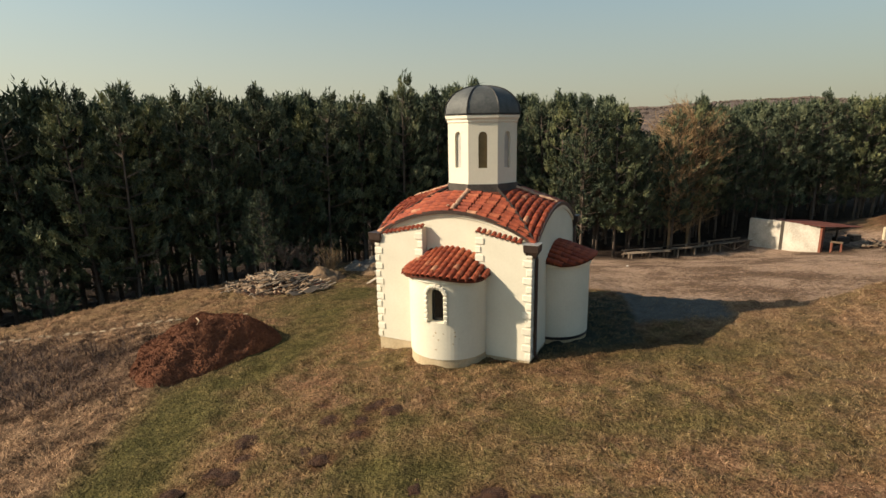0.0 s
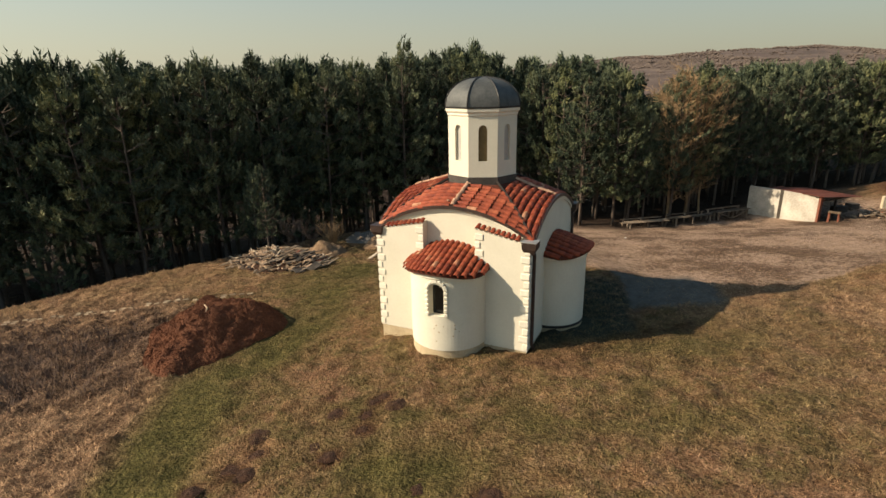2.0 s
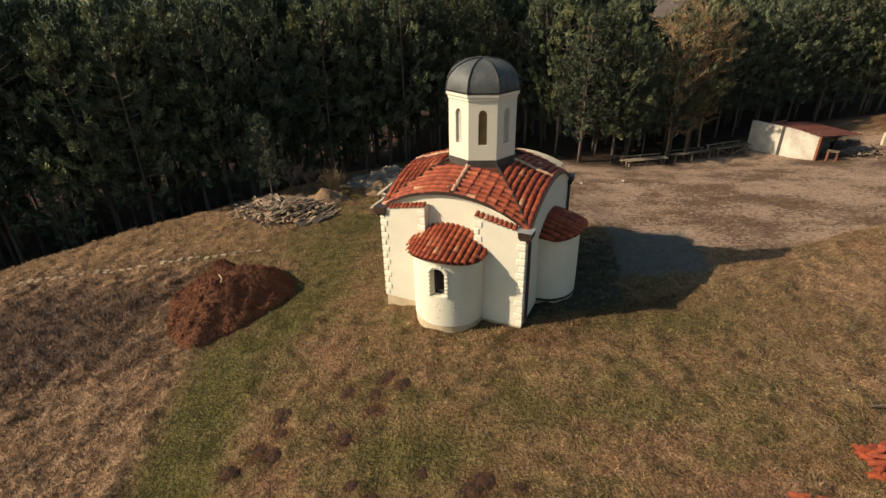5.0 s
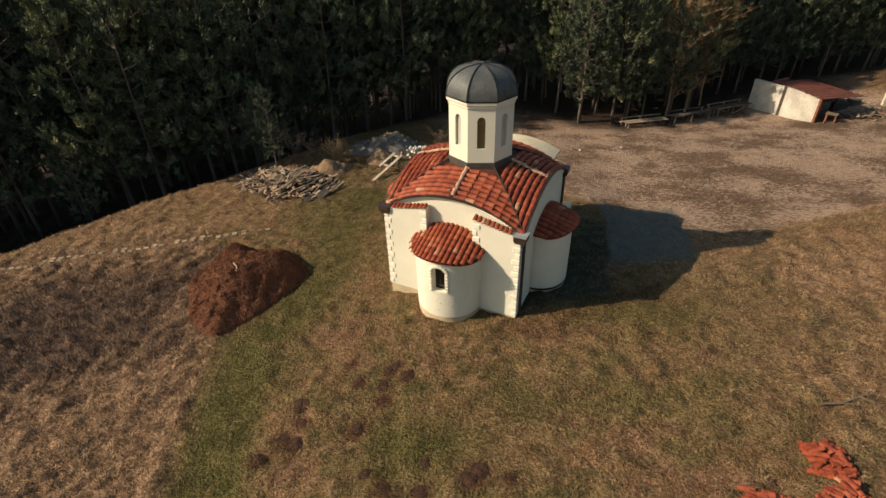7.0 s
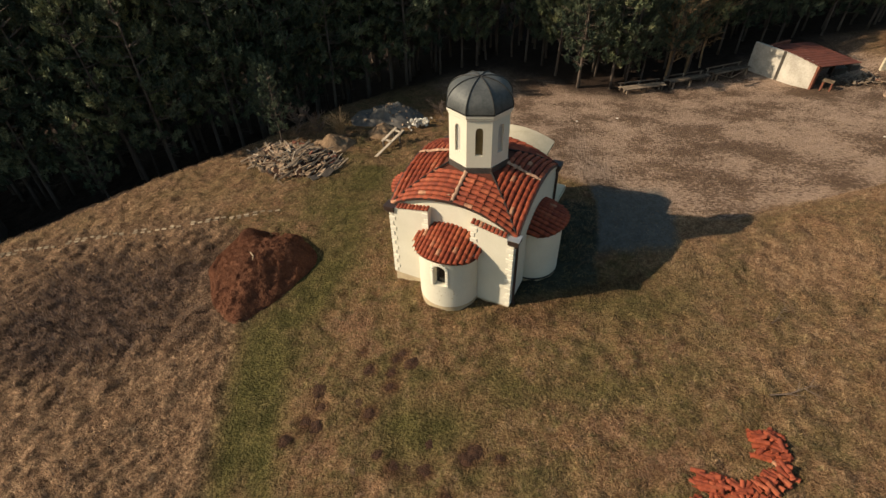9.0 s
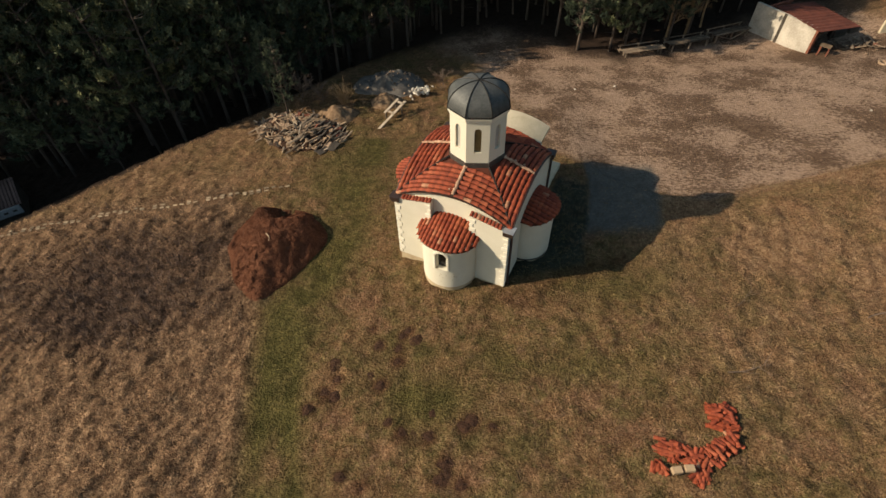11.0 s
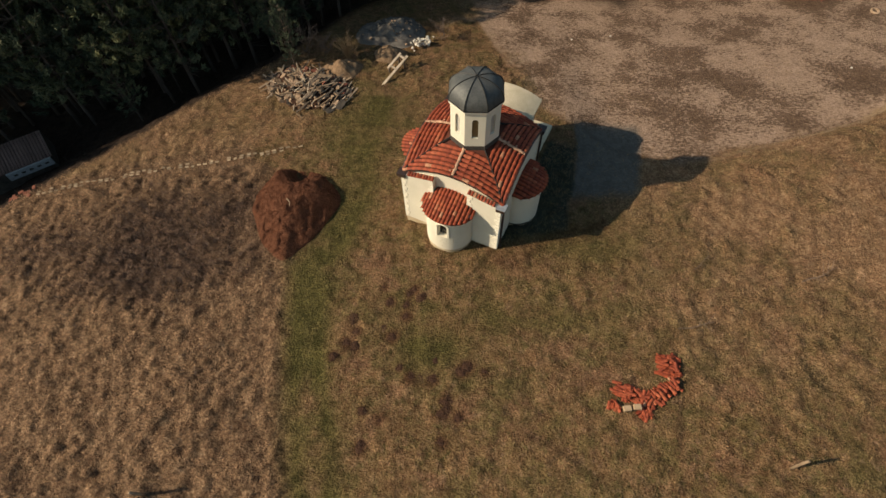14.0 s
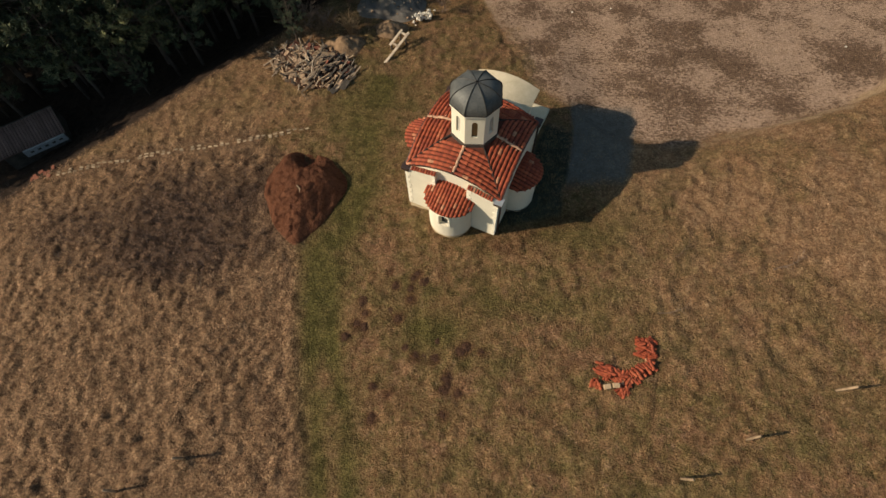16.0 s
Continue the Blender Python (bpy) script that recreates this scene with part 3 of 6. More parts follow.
M_RUST = surface("rusty_red_sheet", (0.075, 0.024, 0.017), (0.175, 0.056, 0.036), 1.5, 14, 0.75, 0.3, 0.02, 0.1, 0.15, 0.3)
M_BRICK_RED = surface("red_brick_wall", (0.13, 0.045, 0.028), (0.24, 0.09, 0.055), 3, 16, 0.95, 0.5, 0.02)
M_DARK_CLUTTER = surface("dark_boards", (0.035, 0.028, 0.022), (0.10, 0.08, 0.062), 2, 14, 0.9, 0.3, 0.02, 0, 0.4)
M_OLD_TILE = surface("old_dark_tiles", (0.085, 0.05, 0.04), (0.20, 0.125, 0.10), 2, 14, 0.9, 0.4, 0.02, 0, 0.3)
M_TAN_BLOCK = surface("tan_hollow_block", (0.28, 0.19, 0.11), (0.45, 0.32, 0.2), 3, 20, 0.95, 0.4, 0.015)
M_GREY_SHEET = surface("pale_grey_board", (0.20, 0.205, 0.21), (0.34, 0.34, 0.335), 2, 14, 0.85, 0.2, 0.01)

# ---- ground: one sheet to the horizon ----


def spread(lo, hi, step, far, grow=1.16):
    mid = list(np.arange(lo, hi + step / 2, step))
    up, s, v = [], step, mid[-1]
    while v < far:
        s *= grow
        v += s
        up.append(v)
    down, s, v = [], step, mid[0]
    while v > -far:
        s *= grow
        v -= s
        down.append(v)
    return np.array(down[::-1] + mid + up)


def build_ground():
    xs, ys = spread(-32, 32, 0.15, 4300, 1.15), spread(-20, 20, 0.15, 4300, 1.15)
    gx, gy = np.meshgrid(xs, ys)
    x, y = gx.ravel(), gy.ravel()
    z = ground_height(x, y)
    nx, ny = len(xs), len(ys)
    i = (np.arange(ny - 1)[:, None] * nx + np.arange(nx - 1)[None, :]).ravel()
    faces = np.stack([i, i + 1, i + nx + 1, i + nx], 1)
    me = mesh_of("ground", np.stack([x, y, z], 1).tolist(), faces.tolist(), M_GROUND, True)
    r = np.hypot(x, y)
    az = np.degrees(np.arctan2(x, y + 17))
    bank = smooth(0.12, 0.35, np.exp(-(((x - 41.5) / 7) ** 2 + ((y - 25.5) / 4.5) ** 2)))
    attr(me, "yard", yard_mask(x, y) * (1 - smooth(40, 60, r)) * (1 - bank))
    attr(me, "green", green_mask(x, y))
    attr(me, "brush", brush_mask(x, y))
    attr(me, "rough", rough_mask(x, y))
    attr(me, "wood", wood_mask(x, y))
    attr(me, "soil", soil_mask(x, y))
    attr(me, "rosy", rosy_mask(x, y))
    attr(me, "trodden", trodden_mask(x, y))
    attr(me, "bare", bare_shade_mask(x, y))
    attr(me, "strip", shaded_strip_mask(x, y))
    attr(me, "far", smooth(55, 130, r))
    attr(me, "pasture", 1 - smooth(-4, 6, az + 6 * (fbm(x, y, 200, 8) - 0.5)))
    return tagged(new("ground", me), "sloping meadow with dry tan grass and a trodden earth yard", "ground", "", "structure")


build_ground()


def tuft_height(x, y):
    """How far the sward stands over the ground: small cushions a hand or two across."""
    open_lawn = 1 - 0.7 * green_mask(x, y)
    return open_lawn * (0.085 * smooth(0.3, 0.85, vnoise(x, y, 0.27, 64)) + 0.05 * smooth(0.3, 0.9, vnoise(x, y, 0.15, 65)))


def build_grass():
    """Tufts of dead grass over the meadow, thinner in the yard."""
    n = 430000
    u = RNG.random((n, 2))
    x, y = -31 + 60 * u[:, 0], -19.5 + 33 * u[:, 1]
    clump = fbm(x, y, 0.85, 61)
    keep = RNG.random(n) < (0.62 + 0.5 * smooth(0.38, 0.62, clump)) * (1 - 0.9 * trodden_mask(x, y)) * (1 - 0.9 * yard_mask(x, y)) * (1 - wood_mask(x, y)) * (1 - 0.9 * bare_shade_mask(x, y))
    lx, ly = 0.9047 * x - 0.4261 * y, 0.4261 * x + 0.9047 * y
    keep &= ~((np.abs(lx) < 2.65) & (ly > -2.8) & (ly < 7.2)) & (np.hypot(lx, ly + 2.7) > 1.32) & (np.hypot(lx - 2.5, ly) > 1.32)
    keep &= (seg_dist(x, y, PATH_LINE) > 0.32) | (RNG.random(n) < 0.3)
    keep &= ~(np.hypot((x + 9.7) / 2.7, (y + 0.3) / 3.3) < 0.8)
    keep &= np.min([np.hypot(x - a, y - c) for a, c in MOLES], 0) > 0.2 + 0.12 * RNG.random(len(x))
    x, y = x[keep], y[keep]
    n = len(x)
    z = ground_height(x, y) + 0.35 * tuft_height(x, y)
    green = green_mask(x, y)
    wild = rough_mask(x, y)
    h = (0.045 + 0.075 * RNG.random(n) ** 2) * (1 - 0.3 * green) * (1 + 0.45 * wild) * (0.75 + 0.5 * fbm(x, y, 2.3, 62))
    verts, tint, gx, gy = [], [], [], []
    tone = np.clip(0.7 * RNG.random(n) + 0.7 * (fbm(x, y, 0.4, 63) - 0.5) + 0.18, 0, 1)
    # blades shade with the hummock that they cover
    e = 0.05
    top = [ground_height(x + dx, y + dy) + tuft_height(x + dx, y + dy) for dx, dy in ((-e, 0), (e, 0), (0, -e), (0, e))]
    lie = np.stack([(top[0] - top[1]) / (2 * e), (top[2] - top[3]) / (2 * e), np.ones(n)], 1)
    lie[:, :2] = 1.15 * lie[:, :2] + 0.4 * RNG.normal(size=(n, 2))
    lie /= np.linalg.norm(lie, axis=1)[:, None]
    for k in range(3):
        a = RNG.random(n) * 2 * np.pi
        w, lean = (0.007 + 0.008 * RNG.random(n)) * (1 + 0.3 * wild), 0.6 + 0.95 * RNG.random(n)
        ox, oy = 0.06 * RNG.normal(size=n), 0.06 * RNG.normal(size=n)
        px, py = x + ox, y + oy
        dx, dy = np.cos(a), np.sin(a)
        verts.append(np.stack([px - dy * w / 2, py + dx * w / 2, z - 0.025], 1))
        verts.append(np.stack([px + dy * w / 2, py - dx * w / 2, z - 0.025], 1))
        verts.append(np.stack([px + dx * h * lean, py + dy * h * lean, z + h * (0.35 + 0.45 * RNG.random(n))], 1))
        for j in range(3):
            tint.append(np.clip(tone + 0.25 * RNG.normal(size=n) * (j == 2) + 0.1 * (j == 2), 0, 1))
            gx.append(x)
            gy.append(y)
    v = np.stack(verts, 1).reshape(-1, 3)
    t, gx, gy = (np.stack(q, 1).ravel() for q in (tint, gx, gy))
    f = np.arange(len(v)).reshape(-1, 3)
    me = mesh_of("dry_grass", v.tolist(), f.tolist(), M_GRASS, True)
    me.normals_split_custom_set_from_vertices(np.repeat(lie, 9, 0).tolist())
    attr(me, "tint", t)
    attr(me, "green", green_mask(gx, gy))
    attr(me, "rosy", rosy_mask(gx, gy))
    attr(me, "brush", brush_mask(gx, gy))
    attr(me, "rough", rough_mask(gx, gy))
    attr(me, "soil", 0.6 * soil_mask(gx, gy))
    tagged(new("dry_grass", me), "low tufts of dry tan and greenish meadow grass", "grass", "", "stuff")


build_grass()


def build_weeds():
    """Dead brown weeds: thin branching stalks that stand over the grass."""
    n = 15000
    x, y = RNG.uniform(-31, -8.5, n), RNG.uniform(-19, 8, n)
    keep = RNG.random(n) < 0.95 * brush_mask(x, y) ** 1.3 + 0.10 * rough_mask(x, y) * smooth(0.5, 0.7, fbm(x, y, 1.4, 66))
    keep &= seg_dist(x, y, PATH_LINE) > 0.5
    keep &= ~(np.hypot((x + 9.7) / 2.9, (y + 0.3) / 3.5) < 1.0)
    x, y = x[keep], y[keep]
    n = len(x)
    z = ground_height(x, y)
    h = 0.18 + 0.30 * RNG.random(n) * (0.4 + fbm(x, y, 1.9, 67))
    verts = []
    for k in range(7):
        a, t0 = RNG.random(n) * 2 * np.pi, 0.15 * k * RNG.random(n)
        dx, dy = np.cos(a), np.sin(a)
        w, out = 0.007 + 0.006 * RNG.random(n), (0.15 + 0.5 * RNG.random(n)) * h
        bx, by, bz = x + 0.02 * k * dx, y + 0.02 * k * dy, z + h * t0 - 0.02
        verts.append(np.stack([bx - dy * w, by + dx * w, bz], 1))
        verts.append(np.stack([bx + dy * w, by - dx * w, bz], 1))
        verts.append(np.stack([bx + dx * out, by + dy * out, bz + h * (0.45 + 0.55 * RNG.random(n))], 1))
    v = np.stack(verts, 1).reshape(-1, 3)
    me = mesh_of("dead_weeds", v.tolist(), np.arange(len(v)).reshape(-1, 3).tolist(), M_WEED)
    tagged(new("dead_weeds", me), "dead purplish-brown weed stalks in the unmown meadow", "weeds", "", "stuff")


build_weeds()

# ---- chapel ----
chapel = thing("chapel", pose(0, 0, 0, 0, 0, -25.2), "small white plastered chapel with red tile roofs and grey dome", "chapel")
HX, HY = 2.5, 2.72          # outer faces of the corner piers
RX, RY = 2.2, 2.42          # faces of the recessed gables
ROOF = 2.52                 # half the roof's width
RISE_R, CROWN, FALL = 4.28, 4.14, 0.31
NICHE = 0.86


def arch(s):
    return CROWN - (RISE_R - math.sqrt(RISE_R ** 2 - min(abs(s), 3.0) ** 2))


def roof_z(x, y):
    a, b = abs(x), abs(y)
    return arch(a) + FALL * (ROOF - b) if a < b else arch(b) + FALL * (ROOF - a)


def gable(half, drop, steps=20):
    """Outline of an arched wall, from the left foot round to the right."""
    top = [(-half + 2 * half * k / steps) for k in range(steps + 1)]
    return [(half, 0.0), (-half, 0.0)] + [(s, arch(s) - drop) for s in top]


TURN = {"front": pose(0, 0, 0), "right": pose(0, 0, 0, 0, 0, 90), "back": pose(0, 0, 0, 0, 0, 180), "left": pose(0, 0, 0, 0, 0, -90)}
for side, m in TURN.items():
    ends = side in ("front", "back")
    face, out, half = (RY, HY, HX) if ends else (HX, HX, HY)
    inner = half - 0.3
    part("wall", Builder().prism(gable(inner, 0.03), -face, -face + 0.25).mesh("wall", M_PLASTER), chapel, m)
    # corner piers with sloping heads, on the two ends
    for s in (-1, 1) if ends else ():
        poly = [(s * NICHE, 0.0), (s * half, 0.0), (s * half, 3.66 - 0.2 * (half - NICHE)), (s * NICHE, 3.66)]
        part("pier", Builder().prism(poly, -out, -face).mesh("pier", M_PLASTER), chapel, m)
    # moulding under the verge, and the dark sheet along the roof's edge
    reach = (half - 0.2) if ends else 2.38
    ring = [(-reach + 2 * reach * k / 24) for k in range(25)]
    b = Builder()
    b.prism([(s, arch(s) - 0.02) for s in ring] + [(s, arch(s) - 0.15) for s in ring[::-1]], -face - 0.04, -face)
    part("verge_moulding", b.mesh("verge_moulding", M_TRIM), chapel, m, "white moulding under the roof edge")
    ring = [(-ROOF + 2 * ROOF * k / 24) for k in range(25)]
    b = Builder()
    b.prism([(s, arch(s) + 0.055) for s in ring] + [(s, arch(s) - 0.045) for s in ring[::-1]], -ROOF - (0.03 if ends else 0.07), -ROOF + 0.06)
    part("verge_flashing", b.mesh("verge_flashing", M_BROWN_METAL), chapel, m, "dark brown sheet metal roof edge")

# plinth, a little behind the plaster
b = Builder()
b.box(-HX + 0.02, HX - 0.02, -HY + 0.02, HY - 0.02, -1.3, 0.0)
part("plinth", b.mesh("plinth", M_PLINTH), chapel, None, "bare concrete plinth")


def ring_wall(r0, r1, z0, z1, name, material, window=None, a0=-180.0, a1=0.0, step=5.0):
    """Half-round wall; window: (middle angle, half width in degrees, sill, spring, rise)."""
    angles = list(np.arange(a0, a1 + 1e-6, step))
    if window:
        mid, hw = window[:2]
        angles = sorted([a for a in angles if abs(a - mid) > hw + 1] + list(np.linspace(mid - hw, mid + hw, 9)))
    b = Builder()

    def p(r, a, z):
        return (r * math.cos(radians(a)), r * math.sin(radians(a)), z)

    def head(a):
        u = (a - window[0]) / window[1]
        return window[3] + window[4] * math.sqrt(max(0.0, 1 - u * u))

    def block(a, c, za, zb, zc, zd):
        b.add([p(r0, a, za), p(r0, c, za), p(r0, c, zc), p(r0, a, zb), p(r1, a, za), p(r1, c, za), p(r1, c, zd if zd else zc), p(r1, a, zb)],
              [(0, 1, 2, 3), (7, 6, 5, 4), (3, 2, 6, 7), (0, 4, 5, 1)])
    for a, c in zip(angles[:-1], angles[1:]):
        if window and abs((a + c) / 2 - window[0]) < window[1]:
            block(a, c, z0, window[2], window[2], None)
            b.add([p(r0, a, head(a)), p(r0, c, head(c)), p(r0, c, z1), p(r0, a, z1), p(r1, a, head(a)), p(r1, c, head(c)), p(r1, c, z1), p(r1, a, z1)],
                  [(0, 1, 2, 3), (7, 6, 5, 4), (3, 2, 6, 7), (0, 4, 5, 1)])
        else:
            block(a, c, z0, z1, z1, None)
    if window:
        for s in (-1, 1):
            a = window[0] + s * window[1]
            b.add([p(r0, a, window[2]), p(r1, a, window[2]), p(r1, a, window[3]), p(r0, a, window[3])], [(0, 1, 2, 3)])
    for a in (a0, a1):
        b.add([p(r0, a, z0), p(r1, a, z0), p(r1, a, z1), p(r0, a, z1)], [(0, 1, 2, 3)])
    return b.mesh(name, material)


APSE_R, EAVE_R = 1.18, 1.32
SIDE_R, SIDE_EAVE = 1.06, 1.22


def apse_z(x, d):
    return 2.98 - 0.27 * x * x - 0.30 * d


def build_apse(m, window):
    radius, eave = (APSE_R, EAVE_R) if window else (SIDE_R, SIDE_EAVE)
    ap = part("apse", ring_wall(radius, radius - 0.3, 0.12, 2.5, "apse", M_PLASTER, (-85.0, 11.3, 1.22, 2.02, 0.18) if window else None), chapel, m)
    part("plinth", ring_wall(radius - 0.02, radius - 0.3, -1.2, 0.12, "apse_plinth", M_PLINTH), ap, None, "bare concrete plinth")
    if not window:
        part("damp_course", ring_wall(radius + 0.006, radius - 0.1, 0.06, 0.15, "damp_course", M_SEAM), ap, None, "black damp course strip")
    part("cornice", ring_wall(radius + 0.05, radius - 0.05, 2.38, 2.51, "apse_cornice", M_TRIM), ap)
    # roof deck under the tiles
    b = Builder()
    n = 14
    for i in range(-n, n):
        xa, xb = eave * i / n, eave * (i + 1) / n
        for j in range(6):
            q = []
            for x, jj in ((xa, j), (xb, j), (xb, j + 1), (xa, j + 1)):
                d0 = -0.28 if window and abs(xa + xb) / 2 < NICHE else 0.0
                d = d0 + (math.sqrt(max(0.0, eave ** 2 - x * x)) - d0) * jj / 6
                q.append((x, -d, apse_z(x, d) - 0.01))
            b.add(q + [(x, y, z - 0.06) for x, y, z in q], [(0, 1, 2, 3), (7, 6, 5, 4), (2, 6, 7, 3)])
    deck = part("apse_roof", b.mesh("apse_roof", M_PAN), chapel, m, "half-round roof of red barrel tiles")
    return ap, deck


apse_m = {"front": pose(0, -HY + 0.03, 0), "right": pose(HX, 0, 0, 0, 0, 90), "left": pose(-HX, 0, 0, 0, 0, -90)}
apses = {side: build_apse(m, side == "front") for side, m in apse_m.items()}

# apse window: dark pane set back, toothed surround of small blocks
ap = apses["front"][0]
b = Builder()
for k in range(8):
    a, c = radians(-97.0 + 3.0 * k), radians(-97.0 + 3.0 * (k + 1))
    r = APSE_R - 0.22
    b.add([(r * math.cos(a), r * math.sin(a), 1.2), (r * math.cos(c), r * math.sin(c), 1.2), (r * math.cos(c), r * math.sin(c), 2.22), (r * math.cos(a), r * math.sin(a), 2.22)], [(0, 1, 2, 3)])
part("window_pane", b.mesh("window_pane", M_GLASS_DARK), ap, None, "dark window glass")
tooth = Builder().box(-0.055, 0.055, -0.045, 0.045, -0.048, 0.048, None, 0.014).mesh("window_tooth", M_TRIM)
for k in range(7):
    for a, w in ((-85 + 13.9, 1.0), (-85 - 13.9, 1.0)):
        rr = APSE_R + 0.012
        part("tooth", tooth, ap, pose(rr * math.cos(radians(a)), rr * math.sin(radians(a)), 1.27 + 0.135 * k, 0, 0, a + 90))
for k in range(1, 8):
    t = math.pi * k / 8
    a = -85 + 13.2 * math.cos(t)
    rr = APSE_R + 0.012
    part("tooth", tooth, ap, pose(rr * math.cos(radians(a)), rr * math.sin(radians(a)), 2.06 + 0.24 * math.sin(t), 0, 0, a + 90))

# knocks in the plaster under the window
rk = random.Random(6)
for k in range(9):
    a, z, w = -85 + rk.uniform(-4, 34), rk.uniform(0.25, 1.1), rk.uniform(0.012, 0.03)
    part("plaster_chip", Builder().box(-w, w, -0.004, 0.004, -w * 0.8, w * 0.8, None, 0.003).mesh("plaster_chip", M_PLINTH), ap, pose(APSE_R * math.cos(radians(a)), APSE_R * math.sin(radians(a)), z, 0, rk.uniform(0, 90), a + 90))

# quoins up the corners and beside the niche
quoin_long = Builder().box(-0.135, 0.135, -0.02, 0.02, -0.095, 0.095, None, 0.014).mesh("quoin_long", M_TRIM)
quoin_short = Builder().box(-0.085, 0.085, -0.02, 0.02, -0.095, 0.095, None, 0.014).mesh("quoin_short", M_TRIM)
for side in ("front", "right", "left"):
    out, half = (HY, HX) if side == "front" else (HX, HY)
    for s in (-1, 1):
        for k in range(13):
            z = 0.14 + 0.247 * k
            w = 0.135 if k % 2 else 0.085
            part("quoin", quoin_long if k % 2 else quoin_short, chapel, TURN[side] @ pose(s * (half - w + 0.02), -out - 0.005, z))
        for k in range(4) if side == "front" else ():
            w = 0.135 if k % 2 else 0.085
            part("quoin", quoin_long if k % 2 else quoin_short, chapel, TURN[side] @ pose(s * (NICHE + w - 0.02), -out - 0.005, 2.66 + 0.247 * k))

# roof deck, hoppers, pipes
b = Builder()
N = 36
grid = [[(-ROOF + 2 * ROOF * i / N, -ROOF + 2 * ROOF * j / N) for i in range(N + 1)] for j in range(N + 1)]
vs = [(x, y, roof_z(x, y)) for row in grid for x, y in row]
b.add(vs, [(j * (N + 1) + i, j * (N + 1) + i + 1, (j + 1) * (N + 1) + i + 1, (j + 1) * (N + 1) + i) for j in range(N) for i in range(N)])
roof = part("roof", b.mesh("roof", M_PAN, True), chapel, None, "cross-vaulted roof of red barrel tiles")
for a in range(4):
    q = pose(0, 0, 0, 0, 0, 90 * a)
    b = Builder()
    pts = [(d, -d, roof_z(d, -d - 1e-4) + 0.085) for d in np.linspace(0.8, ROOF - 0.05, 9)]
    b.tube(pts, [0.042] * 9, 5)
    part("valley_strip", b.mesh("valley_strip", M_VALLEY), chapel, q, "dark valley joint between the roof slopes")
for sx, sy in ((1, -1), (-1, -1), (1, 1), (-1, 1)):
    cx, cy = sx * (HX - 0.02), sy * (HY - 0.12)
    b = Builder()
    b.add([(x, y, z) for z, e in ((3.02, 0.10), (3.20, 0.20), (3.40, 0.21)) for x, y in ((cx - e, cy - e), (cx + e, cy - e), (cx + e, cy + e), (cx - e, cy + e))],
          [(3, 2, 1, 0), (8, 9, 10, 11)] + [(4 * l + k, 4 * l + (k + 1) % 4, 4 * l + 4 + (k + 1) % 4, 4 * l + 4 + k) for l in (0, 1) for k in range(4)])
    hop = part("rain_hopper", b.mesh("rain_hopper", M_BROWN_METAL), chapel, None, "dark brown rainwater hopper")
    part("hopper_rim", Builder().box(cx - 0.22, cx + 0.22, cy - 0.22, cy + 0.22, 3.395, 3.415).mesh("hopper_rim", M_ZINC if (sx, sy) == (1, -1) else M_BROWN_METAL), hop, None, "bright zinc rim" if (sx, sy) == (1, -1) else "dark brown rim")
    if sx > 0:
        b = Builder()
        b.tube([(cx + 0.05, cy + 0.1 * sy * -1, 3.15), (HX + 0.07, cy - 0.12 * sy, 2.95), (HX + 0.07, cy - 0.12 * sy, 0.15), (HX + 0.14, cy - 0.12 * sy, 0.02)], [0.05] * 4, 10)
        part("downpipe", b.mesh("downpipe", M_BROWN_METAL, True), chapel, None, "dark brown downpipe")

# drum: eight faces, each with an arched window
DRUM_R, DZ0, DZ1 = 1.17, 4.40, 6.85
FACE_W = 2 * DRUM_R * math.sin(math.pi / 8)


def arched_face(w, z0, z1, ww, sill, spring, depth):
    b = Builder()
    xs = [-w / 2] + list(np.linspace(-ww / 2, ww / 2, 9)) + [w / 2]

    def head(x):
        return spring + math.sqrt(max(0.0, (ww / 2) ** 2 - x * x))
    quad = [(0, 1, 2, 3)]
    for a, c in zip(xs[:-1], xs[1:]):
        if abs(a + c) / 2 < ww / 2:
            b.add([(a, 0, z0), (c, 0, z0), (c, 0, sill), (a, 0, sill)], quad)
            b.add([(a, 0, head(a)), (c, 0, head(c)), (c, 0, z1), (a, 0, z1)], quad)
            b.add([(a, 0, sill), (c, 0, sill), (c, depth, sill), (a, depth, sill)], quad)
            b.add([(a, 0, head(a)), (a, depth, head(a)), (c, depth, head(c)), (c, 0, head(c))], quad)
        else:
            b.add([(a, 0, z0), (c, 0, z0), (c, 0, z1), (a, 0, z1)], quad)
    for s in (-1, 1):
        x = s * ww / 2
        b.add([(x, 0, sill), (x, depth, sill), (x, depth, spring), (x, 0, spring)], quad)
    return b


drum_core = Builder().prism([(1.02 * math.cos(math.pi * k / 4), 1.02 * math.sin(math.pi * k / 4)) for k in range(8)], DZ0, DZ1 + 0.05, "z").mesh("drum_core", M_SEAM)
drum = part("drum", drum_core, chapel, None, "octagonal white drum under the dome")
face_mesh = arched_face(FACE_W, DZ0, DZ1, 0.27, 5.30, 6.27, 0.11).mesh("drum_face", M_PLASTER)
apothem = DRUM_R * math.cos(math.pi / 8)
WW = 0.27
pane_poly = [(-WW / 2, 5.3), (WW / 2, 5.3)] + [(WW / 2 * math.cos(t), 6.27 + WW / 2 * math.sin(t)) for t in np.linspace(0, math.pi, 9)]
pane_mesh = Builder().prism(pane_poly, 0.085, 0.105).mesh("window_pane", M_GLASS_AMBER)
pale_mesh = Builder().prism(pane_poly, 0.085, 0.105).mesh("window_pane", M_GLASS_PALE)
